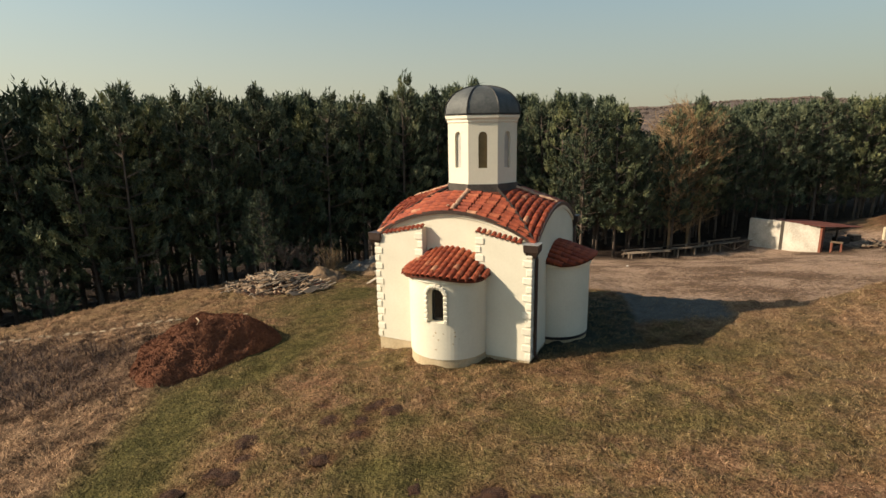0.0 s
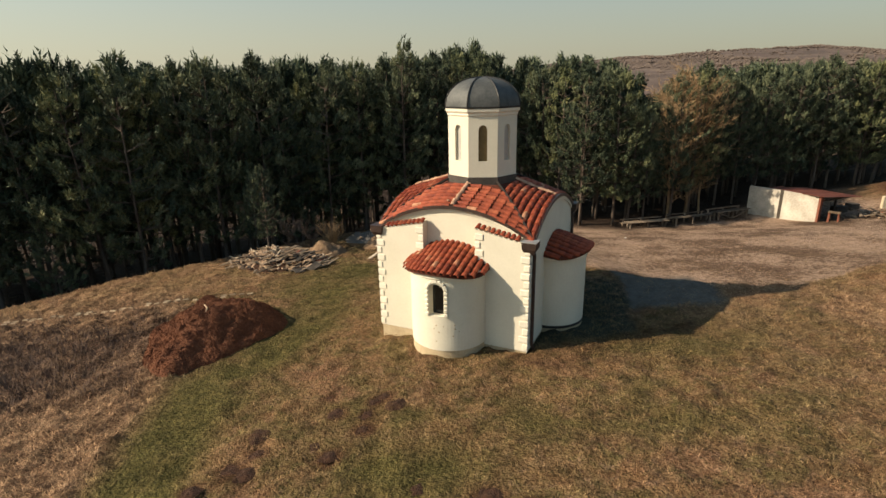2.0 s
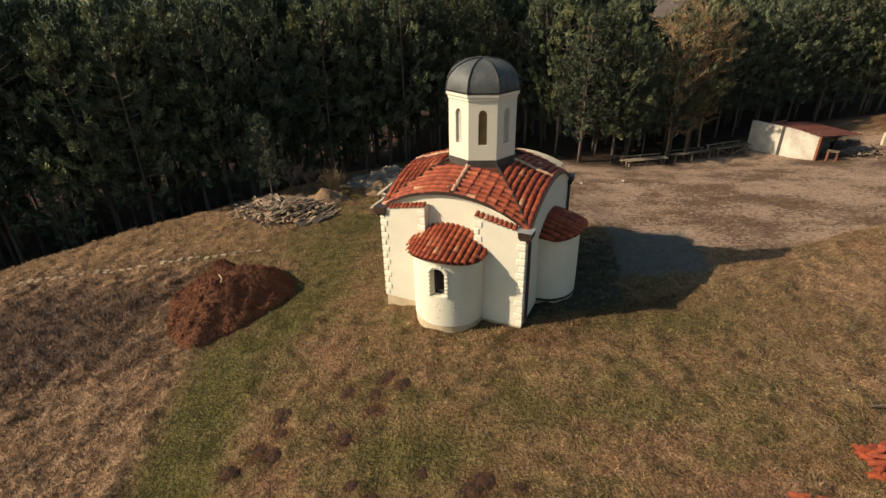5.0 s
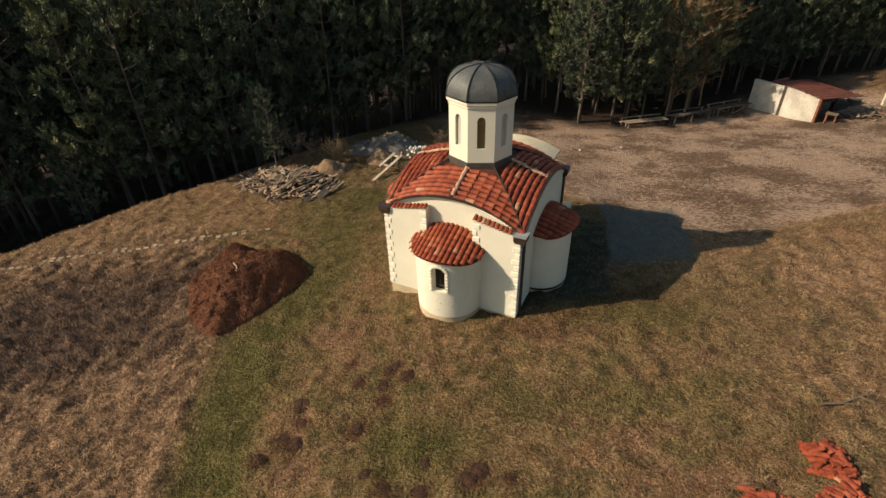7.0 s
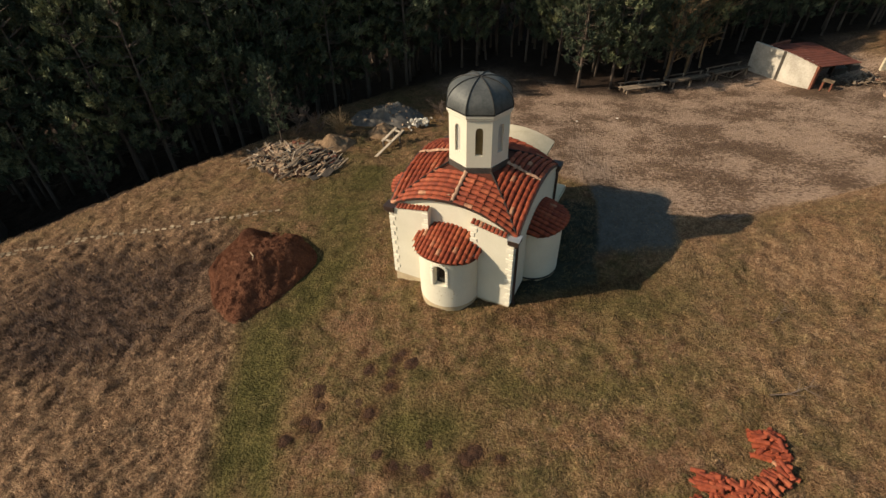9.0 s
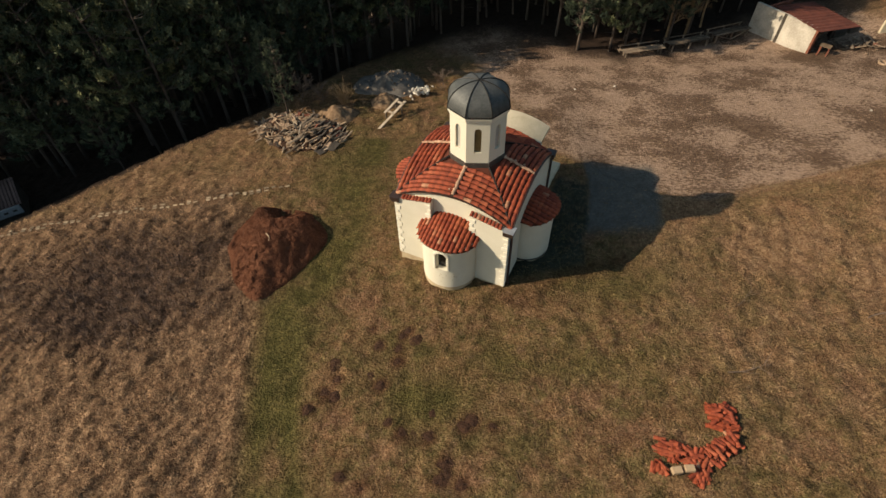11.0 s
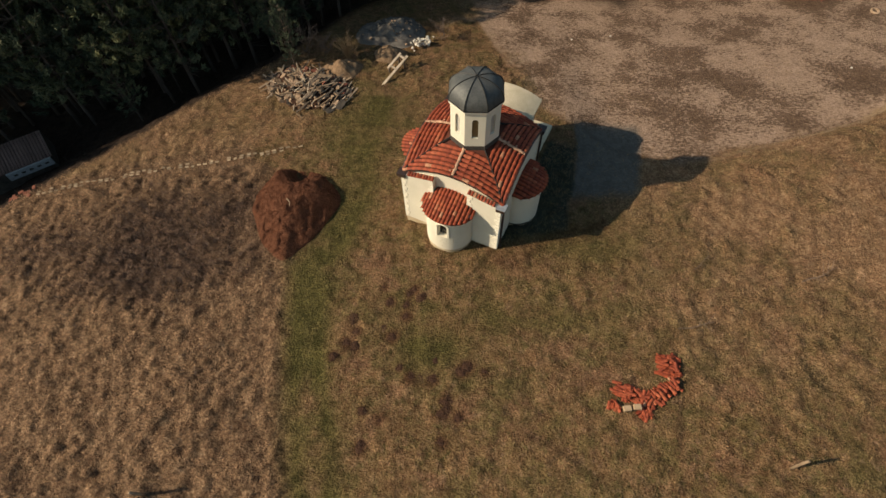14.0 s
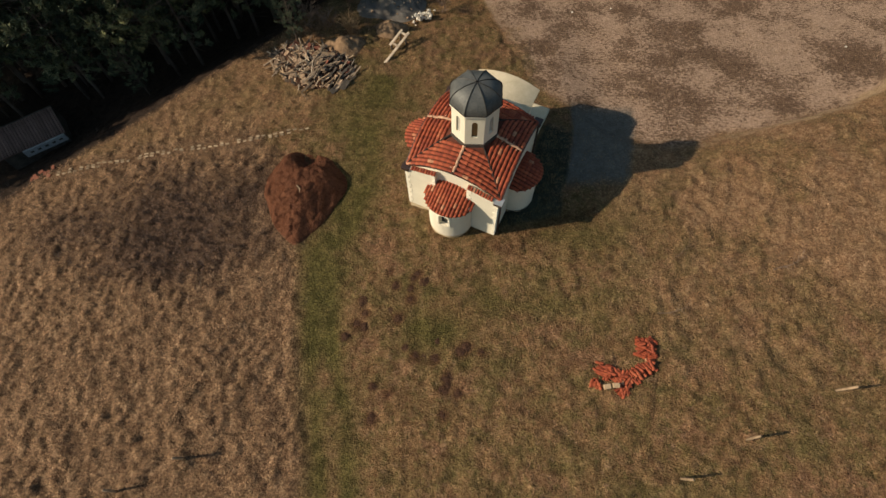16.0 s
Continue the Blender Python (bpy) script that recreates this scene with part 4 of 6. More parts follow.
flash_mesh = Builder().prism([(-FACE_W / 2 - 0.03, DZ0 - 0.3), (FACE_W / 2 + 0.03, DZ0 - 0.3), (FACE_W / 2 + 0.02, 4.81), (-FACE_W / 2 - 0.02, 4.81)], -0.035, 0.02).mesh("flashing", M_FLASHING)
for k in range(8):
    a = 22.5 + 45 * k
    m = pose(0, 0, 0, 0, 0, a) @ pose(0, -apothem, 0)
    wall = part("drum_wall", face_mesh, drum, m)
    front = k == 0
    part("window_pane", pane_mesh if front else pale_mesh, drum, m, "brownish window glass" if front else "pale window glass")
    part("flashing", flash_mesh, drum, m, "dark metal skirt at the drum's foot")


def octagon(r, z):
    return [(r * math.cos(math.pi * k / 4), r * math.sin(math.pi * k / 4), z) for k in range(8)]


def loft(rings):
    b = Builder()
    vs = [p for r, z in rings for p in octagon(r, z)]
    fs = [(8 * i + k, 8 * i + (k + 1) % 8, 8 * i + 8 + (k + 1) % 8, 8 * i + 8 + k) for i in range(len(rings) - 1) for k in range(8)]
    fs += [tuple(range(7, -1, -1)), tuple(range(8 * len(rings) - 8, 8 * len(rings)))]
    return b.add(vs, fs)


part("cornice", loft([(1.17, 6.66), (1.20, 6.70), (1.20, 6.75), (1.25, 6.81), (1.26, 6.89), (1.17, 6.895)]).mesh("cornice", M_TRIM), drum, None, "white stepped cornice")
DOME_R, DOME_Z, DOME_H = 1.255, 6.90, 0.85
prof = [(DOME_R * math.cos(t) ** 0.85, DOME_Z + 0.05 + DOME_H * math.sin(t)) for t in np.linspace(0, math.pi / 2 - 0.02, 13)]
dome_ring = loft([(DOME_R + 0.015, DOME_Z), (DOME_R + 0.02, DOME_Z + 0.05)])
part("dome_eave", dome_ring.mesh("dome_eave", M_SEAM), drum)
for k in range(8):
    b = Builder()
    vs = []
    for r, z in prof:
        for j in (k, k + 1):
            vs.append((r * math.cos(math.pi * j / 4), r * math.sin(math.pi * j / 4), z))
    b.add(vs, [(2 * i, 2 * i + 1, 2 * i + 3, 2 * i + 2) for i in range(len(prof) - 1)])
    part("dome_panel", b.mesh("dome_panel", M_DOME, True), drum, None, "grey sheet metal dome panel")
    c = Builder()
    c.tube([(r * 1.004 * math.cos(math.pi * k / 4), r * 1.004 * math.sin(math.pi * k / 4), z + 0.01) for r, z in prof], [0.022] * len(prof), 5)
    part("dome_seam", c.mesh("dome_seam", M_SEAM), drum, None, "raised dark seam")

# porch with a vaulted concrete canopy, and the terrace before it
b = Builder()
b.box(-1.55, -1.33, HY, 4.62, -1.6, 2.95).box(1.33, 1.55, HY, 4.62, -1.6, 2.95)
part("porch_wall", b.mesh("porch_wall", M_PLASTER), chapel)
xs = np.linspace(-1.76, 1.76, 17)
top = [(x, 3.50 - 0.42 * (x / 1.76) ** 2) for x in xs]
b = Builder().prism(top + [(x, z - 0.1) for x, z in top[::-1]], HY - 0.2, 4.8)
part("porch_canopy", b.mesh("porch_canopy", M_CANOPY), chapel, None, "cream vaulted concrete porch roof")
b = Builder().box(-2.3, 2.2, 4.63, 6.8, -2.2, -0.44, None, 0.03)
tagged(part("terrace", b.mesh("terrace", M_CANOPY), None, pose(0, 0, 0, 0, 0, -25.2)), "pale concrete entrance terrace behind the chapel", "terrace", "", "structure")

# ---- pine wood ----


def pine_meshes(seed, height, base, tufts, blades, radius, needle, size=1.0, limbs=True):
    """Trunk and crown of a plantation pine: whorls of limbs, each carrying tufts of needles."""
    rng = np.random.default_rng(seed)
    b = Builder()
    bend = rng.normal(size=2) * 0.12
    n = 7
    pts = [(bend[0] * (k / n) ** 2, bend[1] * (k / n) ** 2, -0.4 + (height + 0.1) * k / n) for k in range(n + 1)]
    r0 = 0.0085 * height + 0.02
    b.tube(pts, [r0 * (1 - 0.9 * k / n) for k in range(n + 1)], 7)
    # dead stubs under the crown
    for k in range(9 if limbs else 0):
        z = rng.uniform(0.12 * height, base + 0.8)
        a = rng.uniform(0, 2 * math.pi)
        l = rng.uniform(0.3, 0.9)
        b.tube([(0, 0, z), (l * math.cos(a), l * math.sin(a), z + rng.uniform(-0.2, 0.15))], [0.018, 0.006], 3, False)
    centres, dirs, tones = [], [], []
    levels = np.linspace(base, height - 0.35, int((height - base) / 0.46))
    weight = []
    for z in levels:
        u = (z - base) / (height - base)
        reach = radius * (0.55 + 0.45 * min(1, u * 4)) * (1 - u ** 1.6) ** 0.8 + 0.12
        for q in range(rng.integers(4, 7)):
            a = rng.uniform(0, 2 * math.pi)
            l = reach * rng.uniform(0.55, 1.2)
            rise = rng.uniform(0.05, 0.45) * l + 0.25 * u * l
            weight.append((z, a, l, rise))
            if l > 0.6 and limbs:
                b.tube([(0, 0, z - 0.1), (0.6 * l * math.cos(a), 0.6 * l * math.sin(a), z + 0.35 * rise), (l * math.cos(a), l * math.sin(a), z + rise)], [0.03, 0.018, 0.007], 3, False)
    total = sum(w[2] + 0.25 for w in weight)
    for z, a, l, rise in weight:
        u = (z - base) / (height - base)
        nodes = max(1, int(round(tufts * (l + 0.25) / total / 7)))
        ca, sa = math.cos(a), math.sin(a)
        for q in range(nodes):
            s = 1 - 0.75 * ((q + 0.6 * rng.random()) / nodes) ** 1.15
            side, lift, tone = rng.normal() * 0.20 * max(0.7, l), rng.normal() * 0.12, rng.random()
            for _ in range(7):
                e = rng.normal(size=3) * 0.075
                centres.append((s * l * ca - side * sa + e[0], s * l * sa + side * ca + e[1], z + s * rise + lift + e[2]))
                out = 0.75 - 0.45 * u
                dirs.append((out * ca + 0.3 * rng.normal(), out * sa + 0.3 * rng.normal(), 0.65 + 0.6 * u + 0.3 * rng.random()))
                tones.append(min(1.0, max(0.0, tone + 0.12 * rng.normal())))
    for q in range(7):
        centres.append((0.09 * rng.normal(), 0.09 * rng.normal(), height - 0.55 + 0.13 * q))
        dirs.append((0.22 * rng.normal(), 0.22 * rng.normal(), 1.2))
        tones.append(0.5)
    c, d = np.array(centres), np.array(dirs)
    d /= np.linalg.norm(d, axis=1)[:, None]
    m = len(c)
    shoot = size * (0.26 + 0.2 * rng.random(m))[:, None]
    verts = []
    for k in range(blades):
        t = (k + 0.5) / blades
        v = 0.8 * d + 0.6 * rng.normal(size=(m, 3)) * (1 - 0.45 * t)
        v /= np.linalg.norm(v, axis=1)[:, None]
        l = size * (0.13 + 0.07 * rng.random(m))[:, None]
        w = np.cross(v, rng.normal(size=(m, 3)))
        w /= np.linalg.norm(w, axis=1)[:, None]
        w *= size * (0.045 + 0.027 * rng.random(m))[:, None]
        o = c + d * shoot * (t - 0.3)
        verts += [o - 0.5 * w, o + 0.5 * w, o + v * l]
    v = np.stack(verts, 1).reshape(-1, 3)
    f = np.arange(len(v)).reshape(-1, 3)
    return b.mesh("trunk", M_BARK, True), v, f, np.repeat(np.array(tones), 3 * blades)


TREES = []
for k, (h, base, rad) in enumerate([(10.6, 2.6, 1.9), (11.3, 3.4, 1.7), (9.8, 2.0, 2.1), (12.0, 4.0, 1.8), (10.2, 3.0, 1.6), (11.0, 1.8, 2.2)]):
    trunk, v, f, tone = pine_meshes(100 + k, h, base, 1000, 12, rad, M_NEEDLE)
    crown = mesh_of("crown", v.tolist(), f.tolist(), M_NEEDLE)
    attr(crown, "tone", tone)
    TREES.append((h, trunk, crown))
first = {}


def tree_at(x, y, kind, scale, turn, tilt=0.0, label="tall dark green pine at the edge of the wood", group="pines of the wood edge"):
    m = pose(x, y, gz(x, y) - 0.05, tilt, 0.4 * tilt, turn) @ Matrix.Diagonal((scale, scale, scale, 1))
    if kind not in first:
        h, trunk, crown = TREES[kind]
        t = thing("pine_tree", Matrix.Identity(4), label, "tree", group)
        part("trunk", trunk, t)
        part("crown", crown, t)
        t.matrix_basis = m
        first[kind] = t
        return t
    t = copy_thing(first[kind], m)
    t.matrix_basis = m
    return tagged(t, label, "tree", group)


rng = np.random.default_rng(23)
deep, edge_trees = [], 0
gx = -46.0
while gx < 66:
    for row in range(10):
        x = gx + rng.uniform(-0.65, 0.65)
        y = wood_edge(x) + 0.2 + 1.75 * row + rng.uniform(-0.6, 0.6)
        if math.hypot(x + 1.2, y + 17.7) > 80:
            continue
        if 20 < x < 34 and y < 27.5 + 0.2 * (x - 20):
            continue
        # sparser behind the chapel, where light falls through
        if rng.random() < (0.34 if row == 0 else 0.14 if row < 5 else 0.25):
            continue
        if 2 < x < 7 and row < 1:
            continue
        high = 13.6 + 0.25 * float(smooth(-8, -14, x)) - 0.45 * math.exp(-((x + 3) / 5) ** 2) + 0.6 * float(smooth(-20, -13, x)) - 0.9 * float(smooth(-8, 0, x)) - 1.6 * float(smooth(1, 8, x)) - 1.1 * float(smooth(18, 24, x)) - 0.6 * math.exp(-((x - 4.5) / 2.5) ** 2)
        high -= 3.2 * math.exp(-((x - 14.4 - 0.374 * (y - 24)) / 2.3) ** 2)
        high -= 0.9 * max(0.0, gz(x, y) + 4.7) * (1 - float(smooth(-11, -5, x)))
        high *= 0.965 + 0.07 * float(vnoise(x, y, 6, 71)) + 0.03 * rng.normal()
        kind = int(rng.integers(0, 6))
        if (row < 2 or (row < 3 and -24 < x < 26)) and edge_trees < 122 and -36 < x < 44:
            if (row == 0 or x > 6) and kind in (1, 3, 4):
                kind = int(rng.choice([0, 2, 5]))
            tree_at(x, y, kind, high / TREES[kind][0], rng.uniform(0, 360), rng.normal() * 1.5)
            edge_trees += 1
        else:
            deep.append((x, y, kind, high / (10.8, 11.6, 10.2)[kind % 3], rng.uniform(0, 6.28)))
    gx += 1.9


# younger trees on the brow itself
for x, y, kind, h, turn in ((-21.5, 14.0, 3, 8.0, 40), (-11.7, 12.4, 2, 5.2, 0), (-13.4, 15.2, 0, 5.6, 80), (-23.4, 10.8, 5, 7.2, 10)):
    tree_at(x, y, kind, h / TREES[kind][0], turn, 1.0, "young pine standing before the wood edge", "young pines")
for x, y, kind, h, turn in ((9.1, 22.5, 5, 11.6, 15), (11.6, 22.3, 2, 11.2, 130)):
    tree_at(x, y, kind, h / TREES[kind][0], turn, 1.0, "tall dark green pine beside the plank tables")


def build_deep_wood():
    """The trees behind the wood's edge, too many to count."""
    stock = []
    for k, (h, base, rad) in enumerate([(10.8, 3.8, 1.6), (11.6, 4.4, 1.5), (10.2, 3.4, 1.7)]):
        trunk, v, f, tone = pine_meshes(300 + k, h, base, 150, 6, rad, M_NEEDLE, 2.15, False)
        stock.append((np.array([tuple(p.co) for p in trunk.vertices]), [tuple(p.vertices) for p in trunk.polygons], v, tone))
    tv, tf, cv, tones = [], [], [], []
    n = 0
    for x, y, kind, s, a in deep:
        v0, f0, c0, t0 = stock[kind % 3]
        R = np.array([[math.cos(a), -math.sin(a), 0], [math.sin(a), math.cos(a), 0], [0, 0, 1]]) * s
        o = np.array([x, y, gz(x, y) - 0.05])
        tv.append(v0 @ R.T + o)
        tf += [tuple(i + n for i in f) for f in f0]
        n += len(v0)
        cv.append(c0 @ R.T + o)
        tones.append(t0)
    wood = thing("pine_wood", Matrix.Identity(4), "dense dark pine wood with bare lower trunks", "wood", "", "stuff")
    part("trunks", mesh_of("trunks", np.concatenate(tv).tolist(), tf, M_BARK), wood)
    v = np.concatenate(cv)
    crowns = mesh_of("crowns", v.tolist(), np.arange(len(v)).reshape(-1, 3).tolist(), M_NEEDLE)
    attr(crowns, "tone", np.concatenate(tones))
    part("crowns", crowns, wood)


build_deep_wood()


def build_far_trees():
    """Leafless woods and hedges on the far hillside, as rough clumps."""
    rng = np.random.default_rng(91)
    n = 38000
    az, r = np.radians(rng.uniform(-6, 44, n)), 330 + 1900 * rng.random(n) ** 0.8
    x, y = -1.2 + r * np.sin(az), -17.7 + r * np.cos(az)
    wood = smooth(0.50, 0.60, fbm(x, y, 210, 5))
    hedge = np.exp(-((vnoise(x, y, 170, 9) - 0.5) / 0.018) ** 2)
    keep = (rng.random(n) < 0.03 + 0.75 * np.maximum(wood, hedge)) & (r < 1900)
    x, y, r = x[keep], y[keep], r[keep]
    n = len(x)
    z = base_height(x, y) - 0.8
    w, h = 1.4 + 2.6 * rng.random(n), 2.2 + 2.6 * rng.random(n)
    ring = [np.stack([x + w * (0.7 + 0.5 * rng.random(n)) * np.cos(a), y + w * (0.7 + 0.5 * rng.random(n)) * np.sin(a), z + h * (0.35 + 0.25 * rng.random(n))], 1) for a in np.arange(5) * 2 * np.pi / 5]
    top = np.stack([x + 0.3 * w * rng.normal(size=n), y + 0.3 * w * rng.normal(size=n), z + h], 1)
    low = np.stack([x, y, z - 2], 1)
    v = np.stack(ring + [top, low], 1).reshape(-1, 3)
    one = np.array([(k, (k + 1) % 5, 5) for k in range(5)] + [((k + 1) % 5, k, 6) for k in range(5)])
    f = (np.arange(n)[:, None, None] * 7 + one[None]).reshape(-1, 3)
    me = mesh_of("far_trees", v.tolist(), f.tolist(), M_FAR_WOOD)
    tagged(new("far_trees", me), "brownish leafless woods and hedges on the far hillside", "far woods", "", "stuff")


build_far_trees()


def bare_tree(seed, height, reach, material, name, label, x, y, branches=44, low=0.2, thick=1.0):
    """A leafless tree: an upright stem with ascending branches, finer side shoots and thin twigs."""
    rng = random.Random(seed)
    b = Builder()
    n = 6
    stem = [Vector((0.12 * math.sin(k * 1.3 + seed), 0.12 * math.cos(k * 1.7 + seed), -0.2 + (height + 0.2) * k / n)) for k in range(n + 1)]
    b.tube(stem, [0.011 * height * (1 - 0.93 * k / n) + 0.004 for k in range(n + 1)], 6, False)

    def at(u):
        k = min(n - 1, int(u * n))
        return stem[k].lerp(stem[k + 1], u * n - k)
    for q in range(branches):
        u = low + (0.97 - low) * (q + rng.random()) / branches
        p, a = at(u), rng.uniform(0, 6.283)
        l = reach * (0.35 + 0.65 * math.sin(math.pi * min(1.0, 0.25 + 0.85 * (1 - u)))) * rng.uniform(0.6, 1.1)
        d = Vector((math.cos(a), math.sin(a), rng.uniform(0.35, 1.2))).normalized()
        e = p + d * l + Vector((0, 0, 0.12 * l))
        m = p + d * l * 0.5
        b.tube([p, m, e], [0.010 + 0.006 * l, 0.008 + 0.002 * l, 0.005 * thick], 3, False)
        for _ in range(9):
            o = p.lerp(e, rng.uniform(0.25, 1.0))
            d2 = (d + Vector((rng.gauss(0, 0.6), rng.gauss(0, 0.6), rng.gauss(0.25, 0.3)))).normalized()
            l2 = l * rng.uniform(0.2, 0.42)
            e2 = o + d2 * l2
            b.tube([o, e2], [0.007 * thick, 0.004 * thick], 3, False)
            for _ in range(7):
                o3 = o.lerp(e2, rng.uniform(0.2, 1.0))
                d3 = (d2 + Vector((rng.gauss(0, 0.6), rng.gauss(0, 0.6), rng.gauss(0.15, 0.35)))).normalized()
                s = d3.cross(Vector((rng.gauss(0, 1), rng.gauss(0, 1), rng.gauss(0, 1)))).normalized() * 0.008 * thick
                b.add([o3 - s, o3 + s, o3 + d3 * l2 * rng.uniform(0.4, 0.8)], [(0, 1, 2)])
    me = mesh_of(name, b.v, b.f, material)
    return tagged(part(name, me, None, pose(x, y, gz(x, y), 0, 0, 37 * seed)), label, "shrub" if height < 4 else "tree")


bare_tree(3, 9.9, 2.5, M_TWIG, "bare_tree", "leafless tan deciduous tree standing among the pines", 16.4, 24.0, 80, 0.14, 1.5)
bare_tree(4, 10.6, 2.7, M_TWIG, "bare_tree", "leafless tan deciduous tree standing among the pines", 18.2, 24.8, 80, 0.14, 1.5)
bare_tree(9, 8.8, 2.0, M_TWIG, "bare_tree", "leafless brown deciduous tree at the wood edge", 20.0, 26.2, 80, 0.22, 1.7)
bare_tree(8, 9.5, 2.0, M_SHRUB, "bare_tree", "leafless grey tree behind the chapel", 2.2, 28.4)
bare_tree(10, 8.5, 1.8, M_SHRUB, "bare_tree", "leafless grey tree behind the chapel", 4.6, 29.0)


def fan_shrub(seed, height, spread_by, x, y, label):
    """A leafless shrub: many stems from one root, spreading like a fan, with side twigs."""
    rng = random.Random(seed)
    b = Builder()
    for q in range(17):
        a, out = rng.uniform(0, 6.283), spread_by * math.sqrt(rng.random())
        l = height * rng.uniform(0.6, 1.0) * (1 - 0.25 * out / spread_by)
        tip = Vector((out * math.cos(a), out * math.sin(a), l))
        mid = Vector((0.35 * tip.x, 0.35 * tip.y, 0.5 * l))
        b.tube([(0.05 * math.cos(a), 0.05 * math.sin(a), -0.15), mid, tip], [0.022, 0.016, 0.007], 4, False)
        for _ in range(18):
            t = rng.uniform(0.3, 1.0)
            o = mid.lerp(tip, max(0.0, 2 * t - 1)) if t > 0.5 else mid * (2 * t)
            d = (tip.normalized() + Vector((rng.gauss(0, 0.8), rng.gauss(0, 0.8), rng.gauss(0.1, 0.4)))).normalized()
            b.tube([o, o + d * rng.uniform(0.2, 0.5)], [0.010, 0.005], 3, False)
    me = mesh_of("bare_shrub", b.v, b.f, M_TWIG)
    return tagged(part("bare_shrub", me, None, pose(x, y, gz(x, y))), label, "shrub")


fan_shrub(5, 2.3, 1.0, -8.1, 13.2, "bare grey-brown shrub beside the rubble heap")
bare_tree(6, 1.3, 0.9, M_SHRUB, "bare_shrub", "low bare brown shrub behind the rubble", -11.0, 14.0, 26, 0.05)
bare_tree(7, 1.1, 0.9, M_SHRUB, "bare_shrub", "low bare brown shrub by the gravel heap", -1.6, 15.4, 26, 0.05)
bare_tree(11, 1.2, 0.9, M_SHRUB, "bare_shrub", "low bare brown shrub behind the rubble", -9.6, 13.8, 26, 0.05)

# ---- heaps ----


def heap_mesh(name, rx, ry, h, material, seed, lumps=0.12, power=1.3, extra=()):
    """A loose heap, highest in the middle, with a broken surface; extra: lobes of (x, y, radius, height)."""
    n, rings = (72, 26) if rx > 1 else (26, 9)
    vs, fs = [(0, 0, 0)], []
    for i in range(1, rings + 1):
        for k in range(n):
            a = 2 * math.pi * k / n
            wob = 1 + 0.09 * math.sin(3 * a + seed) + 0.06 * math.sin(5 * a + 2 * seed)
            vs.append((rx * wob * i / rings * math.cos(a), ry * wob * i / rings * math.sin(a), 0))
    v = np.array(vs)
    u = np.concatenate([[0], np.repeat(np.arange(1, rings + 1) / rings, n)])
    z = h * (1 - u ** power)
    for ex, ey, er, eh in extra:
        z = z + eh * np.exp(-(((v[:, 0] - ex) ** 2 + (v[:, 1] - ey) ** 2) / er ** 2)) * (1 - u ** 4)
    z = z + (fbm(v[:, 0], v[:, 1], 0.7, seed) - 0.5) * lumps * 2 * (1 - u ** 5) + (fbm(v[:, 0], v[:, 1], 0.22, seed + 3) - 0.5) * lumps * (1 - u ** 5)
    v[:, 2] = z
    fs += [(0, 1 + k, 1 + (k + 1) % n) for k in range(n)]
    for i in range(rings - 1):
        for k in range(n):
            a, c = 1 + i * n + k, 1 + i * n + (k + 1) % n
            fs.append((a, a + n, c + n, c))
    return v, fs


def heap(name, x, y, rx, ry, h, material, seed, label, turn=0.0, **kw):
    v, fs = heap_mesh(name, rx, ry, h, material, seed, **kw)
    ca, sa = math.cos(radians(turn)), math.sin(radians(turn))
    wx, wy = x + ca * v[:, 0] - sa * v[:, 1], y + sa * v[:, 0] + ca * v[:, 1]
    u = np.clip(np.hypot(v[:, 0] / rx, v[:, 1] / ry), 0, 1)
    z = v[:, 2] + ground_height(wx, wy) - 0.10 * u ** 6
    o = gz(x, y)
    me = mesh_of(name, np.stack([wx - x, wy - y, z - o], 1).tolist(), fs, material, True)
    return tagged(part(name, me, None, pose(x, y, o)), label, "heap")


def rock_mesh(name, seed, size, material, flat=0.7):
    bm = bmesh.new()
    bmesh.ops.create_icosphere(bm, subdivisions=1, radius=size)
    rr = random.Random(seed)
    for v in bm.verts:
        v.co *= rr.uniform(0.65, 1.2)
        v.co.z *= flat
    me = bpy.data.meshes.new(name)
    bm.to_mesh(me)
    bm.free()
    me.materials.append(material)
    return me


def mound_height(x, y):
    """The clay heap over its ground: broad and high at the back, drawn out to a point towards the front, with a small pit at its back."""
    ry = np.where(y < 0, 3.45, 3.05 - 0.16 * x)
    wide = 2.5 * (1 - 0.42 * np.clip(-y / 3.45, 0, 1))
    a = np.arctan2(y / ry, x / wide)
    u = np.clip(np.hypot(x / wide, y / ry) / (1 + 0.03 * np.sin(3 * a + 1.0) + 0.025 * np.sin(7 * a)), 0, 1)
    z = 1.22 * (1 - u ** 1.45) * (1 - 0.16 * smooth(0.2, 2.0, x))
    z = z + 0.34 * np.exp(-(((x - 1.5) / 0.8) ** 2 + ((y - 0.9) / 1.0) ** 2)) * (1 - u ** 5)
    z = z + 0.52 * np.exp(-(((x + 1.1) / 0.6) ** 2 + ((y - 2.15) / 0.8) ** 2)) * (1 - u ** 5)
    z = z - 0.95 * np.exp(-(((x - 0.02) / 0.42) ** 2 + ((y - 2.4) / 0.7) ** 2)) * (1 - u ** 6)
    lump = (fbm(x, y, 0.9, 2) - 0.5) * 0.08 + (fbm(x, y, 0.14, 5) - 0.5) * 0.075
    return np.maximum(z + lump * (1 - u ** 5), 0.0) - 0.12 * smooth(0.93, 1.0, u), u


